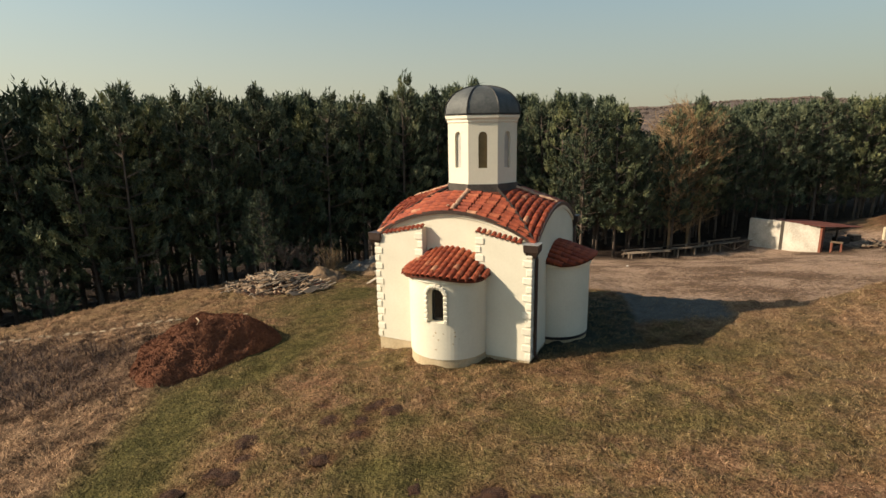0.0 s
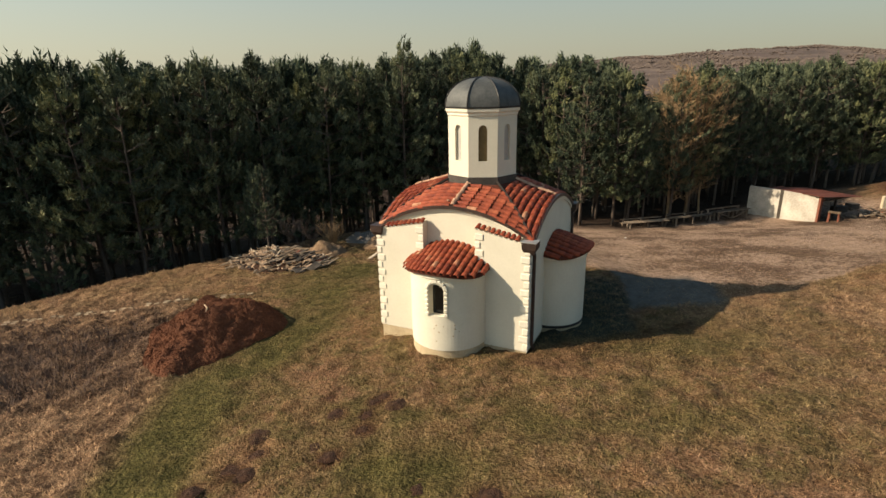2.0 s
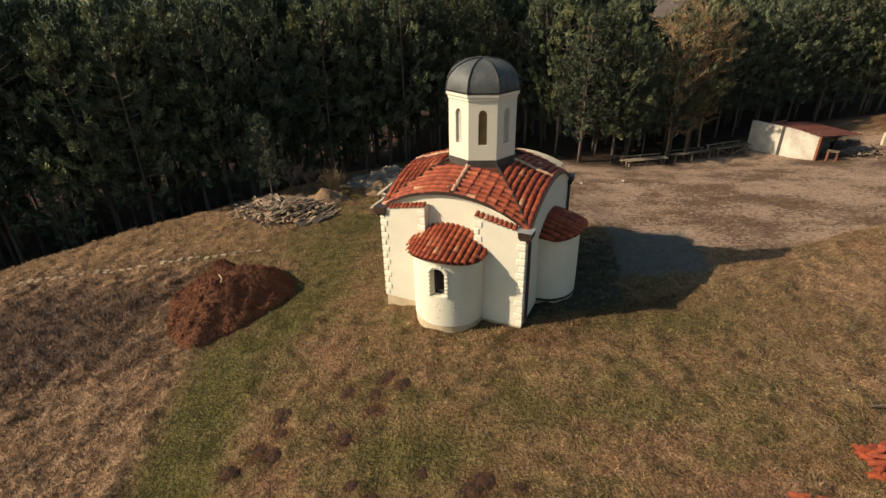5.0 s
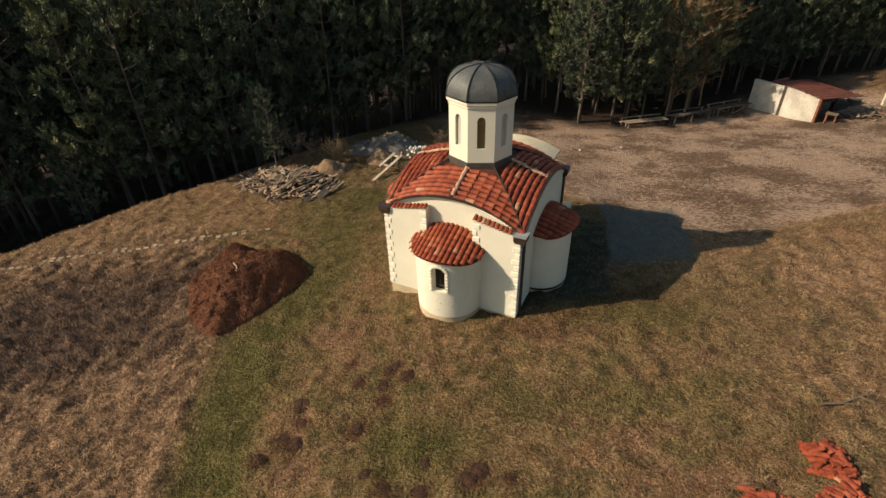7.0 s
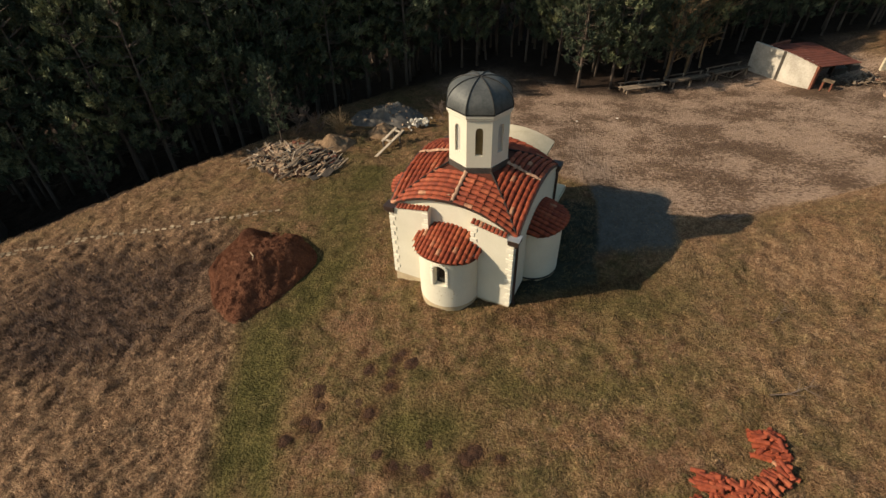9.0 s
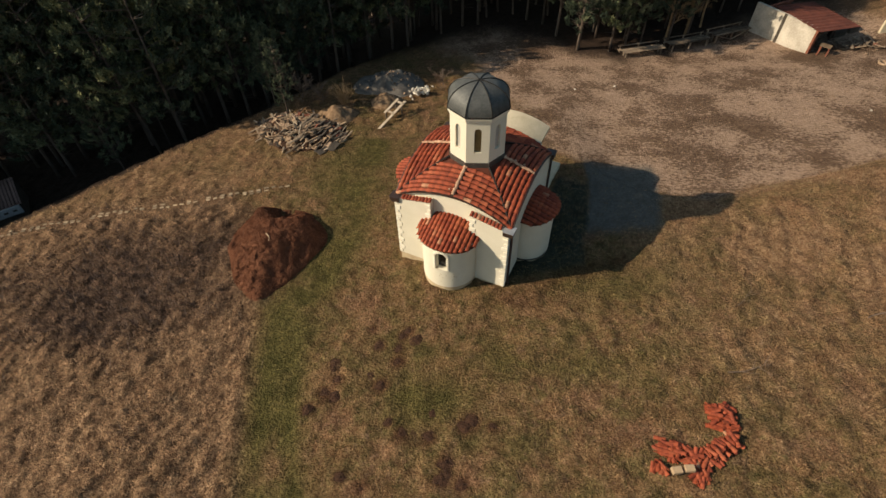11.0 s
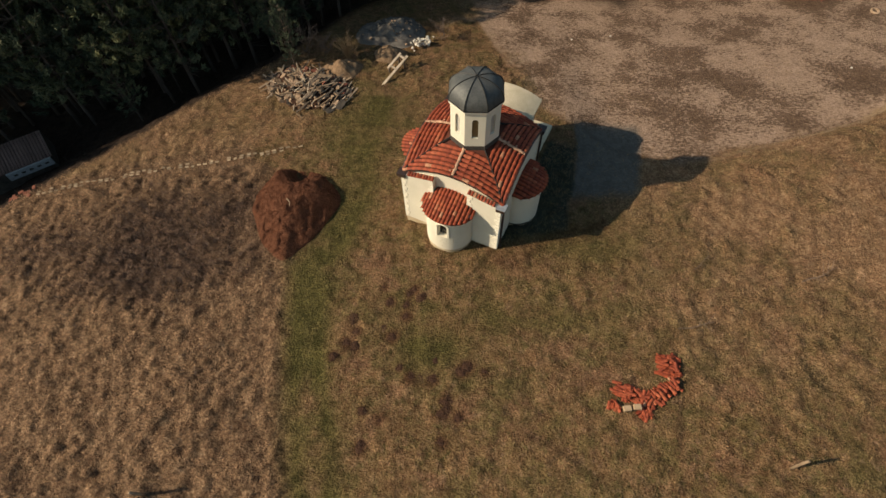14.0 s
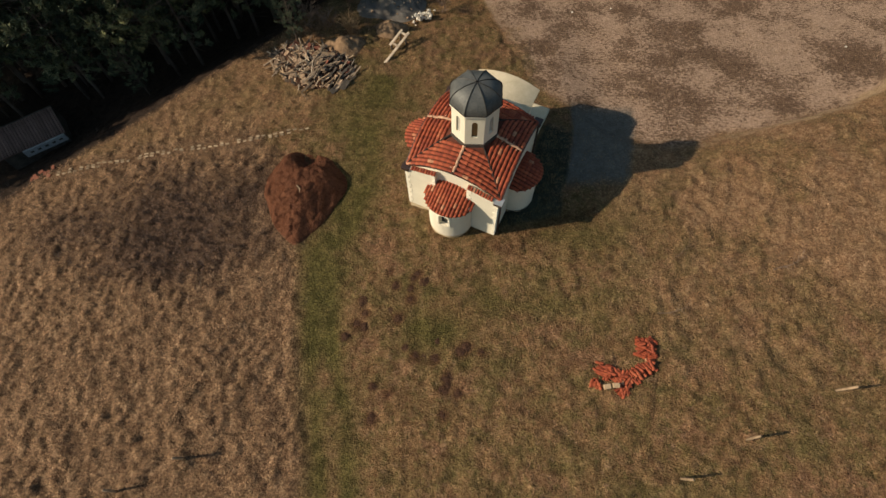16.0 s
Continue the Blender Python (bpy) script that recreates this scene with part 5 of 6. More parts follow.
MOUND = (-9.65, -0.3)
gx, gy = np.meshgrid(np.linspace(-2.8, 2.8, 141), np.linspace(-3.65, 3.7, 184))
mx, my = gx.ravel(), gy.ravel()
mz, mu = mound_height(mx, my)
mz = mz + ground_height(mx + MOUND[0], my + MOUND[1]) - gz(*MOUND)
quads = [(j * 141 + i, j * 141 + i + 1, (j + 1) * 141 + i + 1, (j + 1) * 141 + i) for j in range(183) for i in range(140)]
quads = [q for q in quads if min(mu[k] for k in q) < 1.0]
used = sorted({k for q in quads for k in q})
slot = {k: i for i, k in enumerate(used)}
me = mesh_of("earth_mound", [(mx[k], my[k], mz[k]) for k in used], [tuple(slot[k] for k in q) for q in quads], M_CLAY, True)
mound = tagged(part("earth_mound", me, None, pose(*MOUND, gz(*MOUND))), "heap of red-brown clay soil in the meadow", "heap")
clods = [rock_mesh("clod", s, 0.075, M_CLAY) for s in range(5)]
rr = random.Random(9)
for k in range(260):
    x, y = rr.uniform(-2.6, 2.6), rr.uniform(-3.4, 3.3)
    z, u = mound_height(np.float64(x), np.float64(y))
    if u > 0.99:
        continue
    z = float(z) + gz(MOUND[0] + x, MOUND[1] + y) - gz(*MOUND)
    part("clod", clods[k % 5], mound, pose(x, y, z - 0.01, rr.uniform(0, 360), rr.uniform(0, 360), 0) @ Matrix.Scale(rr.uniform(0.25, 0.7), 4))
crumb = []
for k in range(9000):
    a, q = rr.uniform(0, 6.283), math.sqrt(rr.random())
    crumb.append((2.7 * q * math.cos(a), 3.4 * q * math.sin(a), q, rr.uniform(0.012, 0.045), rr.uniform(0, 6.283)))
cb = Builder()
for x, y, q, s, a in crumb:
    hit_it, loc, nrm, _ = mound.ray_cast(Vector((x, y, 5)), Vector((0, 0, -1)))
    if hit_it:
        z = loc.z
        cb.add([(x + s * math.cos(a), y + s * math.sin(a), z - 0.01), (x + s * math.cos(a + 2.1), y + s * math.sin(a + 2.1), z - 0.01), (x + s * math.cos(a + 4.2), y + s * math.sin(a + 4.2), z - 0.01), (x, y, z + 1.3 * s)],
               [(0, 1, 3), (1, 2, 3), (2, 0, 3)])
tagged(part("soil_crumb", mesh_of("soil_crumb", cb.v, cb.f, M_CLAY), mound), "", "", "", "stuff")
stick = Builder().tube([(0, 0, 0), (0.16, -0.25, 0.05), (0.12, -0.55, 0.02), (0.02, -0.95, -0.05)], [0.03, 0.026, 0.02, 0.012], 5)
part("stick", stick.mesh("stick", M_PLANK), mound, pose(-0.05, -0.25, float(mound_height(np.float64(-0.05), np.float64(-0.3))[0]) + gz(MOUND[0], MOUND[1] - 0.3) - gz(*MOUND) + 0.05, 18, 0, 8), "bare pale stick")

gravel = heap("gravel_heap", -5.3, 16.4, 2.7, 2.2, 0.9, M_GRAVEL, 4, "heap of grey gravel at the wood edge", lumps=0.28, extra=((0.8, -0.4, 0.8, 0.25), (-1.2, 0.3, 0.9, -0.2)))
heap("straw_heap", -8.4, 11.9, 1.5, 1.2, 0.7, M_STRAW_HEAP, 6, "tan heap of earth and straw behind the rubble", lumps=0.12)
heap("earth_heap", -5.3, 13.5, 1.2, 1.0, 0.75, M_STRAW_HEAP, 7, "tan heap of earth before the gravel", lumps=0.12)

# heap of rubble and boards
RUB = (-10.4, 10.1)
# base in the dark molehill colour, so gaps between the pieces look shaded
rub = heap("rubble_heap", *RUB, 3.2, 2.1, 0.6, M_MOLE_AND_GAP, 5, "heap of broken boards, stones and rubble", -28, lumps=0.22, power=1.6)
rz = gz(*RUB)
board = [Builder().box(-l / 2, l / 2, -w / 2, w / 2, -0.022, 0.022, None, 0.007).mesh("board", m) for l, w, m in
         ((0.95, 0.09, M_PLANK), (0.65, 0.08, M_PLANK), (0.4, 0.13, M_PLANK), (1.3, 0.10, M_GREY_WOOD), (0.7, 0.16, M_GREY_WOOD), (0.9, 0.12, M_DARK_CLUTTER), (1.7, 0.11, M_GREY_WOOD), (0.9, 0.055, M_PALE_WOOD), (0.5, 0.13, M_PALE_WOOD))]
stones = [rock_mesh("stone", 20 + s, 0.13, M_STONE, 0.65) for s in range(5)]
red_stones = [rock_mesh("stone", 20 + s, 0.13, M_BRICK_RED, 0.65) for s in range(5)]
shards = [Builder().box(-0.16, 0.16, -0.1, 0.1, -0.035, 0.035, None, 0.012).mesh("shard", m) for m in (M_BRICK_RED, M_STONE)]
rr = random.Random(12)
ca, sa = math.cos(radians(-28)), math.sin(radians(-28))
for k in range(470):
    a, q = rr.uniform(0, 6.283), rr.random() ** 0.6
    u, v = 3.2 * q * math.cos(a), 2.05 * q * math.sin(a)
    x, y = ca * u - sa * v, sa * u + ca * v
    z = 0.6 * max(0, 1 - q ** 1.6) + gz(RUB[0] + x, RUB[1] + y) - rz + rr.uniform(0.0, 0.2) * (1.15 - q)
    roll = rr.random()
    if u > 0.3 and v < 0.7 and roll < 0.38:
        # the stack of longer boards, all leaning one way
        part("board", board[rr.choice([0, 3, 3, 5, 5, 6, 7])], rub, pose(x, y, z + 0.06, rr.uniform(-10, 10), rr.uniform(-9, 6), 60 + rr.gauss(0, 17)))
    elif roll < 0.36:
        part("board", board[rr.choice([0, 1, 1, 2, 3, 5, 5, 5, 7, 7])], rub, pose(x, y, z + 0.05, rr.uniform(-22, 22), rr.uniform(-14, 14), rr.choice([-45, 20, 75, 130]) + rr.gauss(0, 22)))
    elif roll < 0.70:
        me = (red_stones if v > 0.4 and u < 0.6 and k % 3 else stones)[rr.randrange(5)]
        part("stone", me, rub, pose(x, y, z - 0.02, rr.uniform(0, 360), rr.uniform(0, 360), 0) @ Matrix.Scale(rr.uniform(0.25, 0.95), 4))
    else:
        part("shard", shards[0 if v > 0.2 and k % 2 == 0 else 1], rub, pose(x, y, z + 0.02, rr.uniform(-30, 30), rr.uniform(-30, 30), rr.uniform(0, 180)) @ Matrix.Scale(rr.uniform(0.4, 1.4), 4))


def rubble_panel(x, y, w, d, up, material, label, rx, ry, rz_):
    b = Builder().box(-w / 2, w / 2, -d / 2, d / 2, -0.02, 0.02, None, 0.01)
    part("panel", b.mesh("panel", material), rub, pose(x - RUB[0], y - RUB[1], gz(x, y) - rz + up, rx, ry, rz_), label)


rubble_panel(-9.4, 10.45, 1.2, 0.28, 0.62, M_PLANK, "pale wide board on the heap", 12, 4, -4)
rubble_panel(-10.7, 8.55, 1.3, 0.26, 0.24, M_PLANK, "pale broken panel", 10, 6, -42)
rubble_panel(-12.1, 11.3, 1.0, 0.45, 0.28, M_OLD_TILE, "reddish broken panel", 12, -8, 35)
rubble_panel(-8.6, 7.7, 0.8, 0.35, 0.14, M_DARK_CLUTTER, "dark broken panel", 20, 6, 50)
rubble_panel(-8.0, 8.0, 0.8, 0.4, 0.14, M_DARK_CLUTTER, "dark broken panel", 16, -8, 62)
pole = Builder().tube([(-1.15, 0, 0), (0, 0.03, 0.02), (1.15, 0, 0)], [0.045, 0.042, 0.035], 6).mesh("loose_board", M_PLANK)
for x, y, a, me in ((-12.05, 9.07, -49, pole), (-12.45, 9.55, -40, board[1]), (-10.55, 7.2, -48, board[1]), (-13.2, 10.1, 35, board[0])):
    tagged(part("loose_board", me, None, pose(x, y, gz(x, y) + 0.07, 0, 2, a)), "single grey board lying in the dry grass", "board", "loose boards")
for k in range(46):
    a, q = rr.uniform(0, 6.283), rr.random() ** 0.7
    x, y = 2.5 * q * math.cos(a), 2.0 * q * math.sin(a)
    got, at, nrm, _ = gravel.ray_cast(Vector((x, y, 6)), Vector((0, 0, -1)))
    if got:
        part("stone", stones[rr.randrange(5)], gravel, pose(x, y, at.z + 0.02, rr.uniform(0, 360), rr.uniform(0, 360), 0) @ Matrix.Scale(rr.uniform(0.3, 1.0), 4))
# block of white stones and the wooden frame that leans beside it
white = thing("stone_pile", pose(-3.1, 14.6, gz(-3.1, 14.6)), "small pile of white broken stones", "stone pile")
wrock = [rock_mesh("white_stone", 40 + s, 0.15, M_WHITE_STONE, 0.7) for s in range(4)]
for k in range(46):
    t, s = rr.random(), rr.uniform(0.5, 1.2)
    x, y = -0.5 + 0.95 * t + rr.gauss(0, 0.16), -0.4 + 0.8 * t + rr.gauss(0, 0.16)
    part("stone", wrock[k % 4], white, pose(x, y, gz(-3.1 + x, 14.6 + y) - gz(-3.1, 14.6) + rr.uniform(0.03, 0.55), rr.uniform(0, 360), rr.uniform(0, 360), 0) @ Matrix.Scale(s, 4))
fx, fy = -4.7, 11.2
wf = thing("wooden_frame", pose(fx, fy, gz(fx, fy), 0, 0, 52), "pale wooden frame with a long rail propped in the grass", "frame")
b = Builder().box(-1.9, 1.3, -0.09, 0.09, 0.0, 0.06, pose(0, 0, 0.35, 0, -14, 0), 0.01)
part("long_rail", b.mesh("long_rail", M_PALE_WOOD), wf)
b = Builder().box(-0.2, 1.2, -0.09, 0.09, 0.0, 0.06, pose(0, 0.5, 0.42, 0, -14, 0), 0.01)
part("short_rail", b.mesh("short_rail", M_PALE_WOOD), wf)
for x in (0.0, 0.95):
    b = Builder().box(x, x + 0.14, 0.0, 0.52, 0.03, 0.09, pose(0, 0, 0.36, 0, -14, 0), 0.01)
    part("cross_bar", b.mesh("cross_bar", M_PALE_WOOD), wf)
for x, y, h in ((0.9, 0.05, 0.5), (0.9, 0.5, 0.55), (-0.1, 0.5, 0.34)):
    part("leg", Builder().box(x - 0.04, x + 0.04, y - 0.04, y + 0.04, -0.12, h).mesh("leg", M_DARK_CLUTTER), wf)

# ---- pile of spare roof tiles ----


def barrel_tile(length, w0, w1, thick, segs=6):
    """Half-round clay tile along y, wide end at -y."""
    vs, fs = [], []
    for y, w in ((-length / 2, w0), (length / 2, w1)):
        for r in (w / 2, w / 2 - thick):
            for k in range(segs + 1):
                t = math.pi * k / segs
                vs.append((r * math.cos(t), y, r * math.sin(t) * 0.85))
    n = segs + 1
    for k in range(segs):
        fs += [(k, k + 1, 2 * n + k + 1, 2 * n + k), (n + k + 1, n + k, 3 * n + k, 3 * n + k + 1), (k + 1, k, n + k, n + k + 1), (2 * n + k, 2 * n + k + 1, 3 * n + k + 1, 3 * n + k)]
    return vs, fs


tv, tf = barrel_tile(0.37, 0.155, 0.125, 0.014)
TILE_LOOSE = mesh_of("loose_tile", tv, tf, M_TILE)
px, py = 6.75, -10.8
pile = thing("tile_pile", pose(px, py, gz(px, py)), "loose pile of spare red roof tiles in the grass", "tile pile")
rr = random.Random(31)
# each stack: its two ends in the plan, half its width, height, how many tiles, and the way they lie
STACKS = (((0.72, 0.95), (1.45, 0.80), 0.46, 0.24, 78, -12), ((0.10, -0.62), (1.20, 0.12), 0.22, 0.18, 54, 128), ((-1.25, 0.0), (-0.05, -0.52), 0.30, 0.13, 58, 146),
          ((-1.62, -0.78), (-1.30, -0.70), 0.17, 0.08, 12, 60), ((-0.38, -1.20), (0.02, -0.65), 0.22, 0.12, 26, 70))
for (ax, ay), (bx, by), wid, high, count, lie in STACKS:
    for k in range(count):
        t = rr.random()
        off = rr.uniform(-1, 1)
        run = Vector((bx - ax, by - ay)).normalized()
        x, y = ax + (bx - ax) * t - run.y * off * wid, ay + (by - ay) * t + run.x * off * wid
        z = gz(px + x, py + y) - gz(px, py) + 0.02 + high * (1 - off * off) * (k % 4) / 3
        turn = lie - 90 + rr.gauss(0, 16) + (rr.uniform(0, 180) if rr.random() < 0.25 else 0)
        part("roof_tile", TILE_LOOSE, pile, pose(x, y, z, rr.gauss(0, 11), rr.choice([0, 0, 180]) + rr.gauss(0, 16), turn))
block = Builder().box(-0.16, 0.16, -0.11, 0.11, 0.0, 0.17, None, 0.02).mesh("pale_block", M_TAN_BLOCK)
for x, y, a in ((-0.98, -0.92, 6), (-0.58, -0.87, 2)):
    part("pale_block", block, pile, pose(x, y, gz(px + x, py + y) - gz(px, py) + 0.12, 0, 0, a), "pale hollow block")

# ---- mole hills ----
hill = []
for s in range(3):
    v, fs = heap_mesh("molehill", 0.30, 0.24, 0.085, M_CLAY, 30 + s, lumps=0.10)
    hill.append(mesh_of("molehill", v.tolist(), fs, M_MOLE_AND_GAP, True))
rr = random.Random(63)
for x, y in MOLES:
    for k in range(rr.choice([1, 1, 2])):
        u, v = x + rr.gauss(0, 0.4) * k, y + rr.gauss(0, 0.4) * k
        tagged(part("molehill", hill[rr.randrange(3)], None, pose(u, v, gz(u, v), 0, 0, rr.uniform(0, 360)) @ Matrix.Scale(rr.uniform(0.55, 1.05), 4)), "small reddish-brown molehill in the lawn", "molehill", "molehills")

# ---- stakes in the meadow ----
def stake(x, y, h, lean, turn, r=0.06):
    b = Builder().tube([(0, 0, -0.3), (0.01, 0, h * 0.5), (0, 0.01, h)], [r * 1.1, r, r * 0.85], 8)
    tagged(part("stake", b.mesh("stake", M_PLANK, True), None, pose(x, y, gz(x, y), lean, 0, turn)), "weathered wooden fence stake in the grass", "stake", "fence stakes")


for x, y, h, lean, turn in ((8.28, -15.5, 1.2, 4, 20), (11.25, -14.0, 1.3, -3, 70), (15.45, -12.0, 1.35, 4, 10), (-13.5, -14.6, 1.1, 4, 0), (-16.5, -16.0, 1.1, -3, 40)):
    stake(x, y, h, lean, turn)
def fallen_branch(x, y, turn, size, seed):
    rr = random.Random(seed)
    b = Builder()
    main = [Vector((0.25 * k, 0.05 * math.sin(k + seed), 0.05 + 0.03 * k)) * size for k in range(8)]
    b.tube(main, [size * (0.032 - 0.0034 * k) for k in range(8)], 5)
    for k in (2, 4, 5, 6):
        d = Vector((rr.uniform(0.2, 0.6), rr.choice([-1, 1]) * rr.uniform(0.25, 0.6), rr.uniform(0.05, 0.35))) * size
        b.tube([main[k], main[k] + d * 0.6, main[k] + d], [0.014 * size, 0.010 * size, 0.006 * size], 4)
    tagged(part("fallen_branch", b.mesh("fallen_branch", M_SHRUB), None, pose(x, y, gz(x, y), 0, 0, turn)), "dead bare branch lying in the dry grass", "branch", "fallen branches")


for x, y, turn, size, seed in ((14.6, -6.15, 20, 1.0, 1), (8.7, -8.25, 8, 0.85, 2), (10.2, -5.2, 40, 0.6, 3)):
    fallen_branch(x, y, turn, size, seed)


# ---- stone path from the hut ----
path = thing("stone_path", Matrix.Identity(4), "narrow path of pale stone slabs through dry grass", "path", "", "structure")
paver = [Builder().box(-0.125, 0.125, -0.055, 0.055, -0.06, 0.02, None, 0.012).mesh("paver", M_PAVER), Builder().box(-0.105, 0.105, -0.06, 0.06, -0.06, 0.022, None, 0.012).mesh("paver", M_PAVER)]
rr = random.Random(17)
line = PATH_LINE
for (ax, ay), (bx, by) in zip(line[:-1], line[1:]):
    l = math.hypot(bx - ax, by - ay)
    for k in range(int(l / 0.36)):
        t = (k + 0.5) / int(l / 0.36)
        for s in (-1, 1):
            if rr.random() < 0.3:
                continue
            x = ax + (bx - ax) * t - s * 0.09 * (by - ay) / l + rr.gauss(0, 0.025)
            y = ay + (by - ay) * t + s * 0.09 * (bx - ax) / l + rr.gauss(0, 0.025)
            part("paver", paver[rr.randrange(2)], path, pose(x, y, gz(x, y) + 0.025, rr.gauss(0, 3), rr.gauss(0, 3), math.degrees(math.atan2(by - ay, bx - ax)) + rr.gauss(0, 4)))

# ---- hut under the trees ----
hx, hy = -28.6, 7.15
hut = thing("hut", pose(hx, hy, gz(hx, hy), 0, 0, 32), "low hut with dark tile roof and pale front board", "hut")
part("wall", Builder().box(-4.2, 0, 0.05, 2.6, -0.6, 1.35).mesh("wall", M_DARK_CLUTTER), hut, None, "dark timber front wall")
b = Builder()
b.prism([(-0.35, 1.28), (1.5, 2.05), (1.5, 2.13), (-0.35, 1.36)], -4.4, 0.25, "x")
part("roof", b.mesh("roof", M_OLD_TILE), hut, None, "old dark tiled roof")
rib = Builder().tube([(0, -0.38, 1.37), (0, 1.45, 2.13)], [0.06, 0.06], 6).mesh("roof_tile_row", M_OLD_TILE)
for k in range(23):
    part("roof_rib", rib, hut, pose(-4.3 + 0.2 * k, 0, 0))
b = Builder().box(-2.75, 0.1, -0.48, -0.36, 0.72, 1.30)
part("fascia_board", b.mesh("fascia_board", M_GREY_SHEET), hut, None, "pale painted fascia board with faded dark marks")
for k in range(5):
    part("faded_mark", Builder().box(-2.4 + 0.5 * k, -2.15 + 0.5 * k, -0.489, -0.481, 0.95, 1.1).mesh("faded_mark", M_DARK_CLUTTER), hut)
part("prop", Builder().tube([(-1.2, -0.5, 0.0), (-0.3, -1.0, 0.35)], [0.03, 0.03], 6).mesh("prop", M_PLANK), hut)
rr = random.Random(44)
for k in range(9):
    x, y = -27.3 + rr.uniform(-0.9, 0.7), 2.7 + rr.uniform(-0.5, 0.5)
    tagged(part("brick", shards[0], None, pose(x, y, gz(x, y) + 0.04, rr.gauss(0, 8), rr.gauss(0, 8), rr.uniform(0, 180))), "loose red brick at the end of the path", "brick", "loose bricks")

# ---- shed, tables and rail at the yard's far side ----
sx, sy = 26.0, 20.5
wall_turn = math.degrees(math.atan2(24.9 - 20.5, 23.7 - 26.0))
shed = thing("shed", pose(sx, sy, -2.95, 0, 0, wall_turn), "open shed with whitewashed wall and rusty red roof", "shed")
b = Builder().prism([(0, -0.6), (5.3, -1.4), (5.3, 1.98), (0, 2.08)], -0.12, 0.12)
part("wall", b.mesh("wall", M_SHED_WALL), shed, None, "stained whitewashed wall")
part("wall_end", Builder().box(-0.17, -0.005, -0.14, 0.14, -0.6, 2.05).mesh("wall_end", M_BRICK_RED), shed, None, "bare red brick wall end")
part("back_wall", Builder().box(4.6, 4.8, -3.3, -0.125, -1.4, 1.7).mesh("back_wall", M_BRICK_RED), shed)
part("side_wall", Builder().box(2.2, 4.6, -3.3, -3.15, -1.2, 1.5).mesh("side_wall", M_DARK_CLUTTER), shed)
back = shed.matrix_basis.inverted()
near, right_c, far = (back @ Vector(p) for p in ((25.75, 19.75, -0.78), (29.5, 21.1, -1.1), (24.5, 24.5, -0.98)))
b = Builder()
nx = 36
along, across = right_c - near, far - near
for k in range(nx):
    q = []
    for kk, w in ((k, 0), (k, 1), (k + 1, 1), (k + 1, 0)):
        p = near + across * (kk / nx) + along * w
        q.append(p + Vector((0, 0, 0.03 * math.sin(kk * 1.9))))
    b.add(q + [p - Vector((0, 0, 0.035)) for p in q], [(0, 1, 2, 3), (7, 6, 5, 4), (0, 3, 7, 4), (1, 5, 6, 2), (0, 4, 5, 1), (3, 2, 6, 7)])
part("roof", b.mesh("roof", M_RUST), shed, None, "rusty red corrugated roof")
for x, y in ((0.5, -3.2), (2.8, -3.3)):
    part("post", Builder().box(x - 0.06, x + 0.06, y - 0.06, y + 0.06, -0.6, 1.7).mesh("post", M_DARK_CLUTTER), shed)
part("beam", Builder().box(-0.3, -0.18, -3.3, -0.15, 1.68, 1.8).mesh("beam", M_DARK_CLUTTER), shed)
part("wall_patch", Builder().box(2.55, 2.8, 0.121, 0.13, -1.0, 2.1).mesh("wall_patch", M_DARK_CLUTTER), shed, None, "dark stain down the wall")


def table(name, x, y, turn, w, d, h, top, leg, label, category):
    t = thing(name, pose(x, y, gz(x, y), 0, 0, turn), label, category)
    part("top", Builder().box(-w / 2, w / 2, -d / 2, d / 2, h - 0.05, h, None, 0.01).mesh("top", top), t)
    for a in (-1, 1):
        for c in (-1, 1):
            part("leg", Builder().box(a * (w / 2 - 0.08) - 0.04, a * (w / 2 - 0.08) + 0.04, c * (d / 2 - 0.07) - 0.04, c * (d / 2 - 0.07) + 0.04, -0.1, h - 0.05).mesh("leg", leg), t)
    return t


table("table", 26.85, 19.95, wall_turn + 20, 0.75, 0.6, 0.72, M_PLANK, M_BRICK_RED, "small pale wooden table under the shed roof", "table")
clut = thing("junk_pile", pose(30.2, 21.0, gz(30.2, 21.0)), "low heap of boards and scrap beside the shed", "junk pile")
rr = random.Random(55)
for k in range(40):
    x, y = rr.gauss(0, 1.3), rr.gauss(0, 0.7)
    kind = rr.random()
    me = board[rr.randrange(5)] if kind < 0.6 else stones[rr.randrange(5)] if kind < 0.8 else shards[0]
    part("scrap", me, clut, pose(x, y, gz(30.2 + x, 21.0 + y) - gz(30.2, 21.0) + rr.uniform(0.03, 0.3), rr.uniform(-20, 20), rr.uniform(-20, 20), rr.uniform(0, 180)))
for x, y, w, h in ((29.4, 23.0, 1.1, 0.55), (30.7, 23.4, 0.8, 0.45)):
    tagged(part("old_crate", Builder().box(-w / 2, w / 2, -0.3, 0.3, -0.3, h, None, 0.03).mesh("old_crate", M_DARK_CLUTTER), None, pose(x, y, gz(x, y), 0, 0, 12)), "dark old wooden crate by the shed", "crate", "crates by the shed")
wallm = Builder().box(0, 9.5, -0.12, 0.12, -0.8, 0.95, None, 0.03).mesh("retaining_wall", M_CANOPY)
tagged(part("retaining_wall", wallm, None, pose(32.3, 22.6, gz(32.3, 22.6), 0, 0, -4)), "low pale concrete wall holding the earth bank", "wall", "", "structure")
tm = Builder()
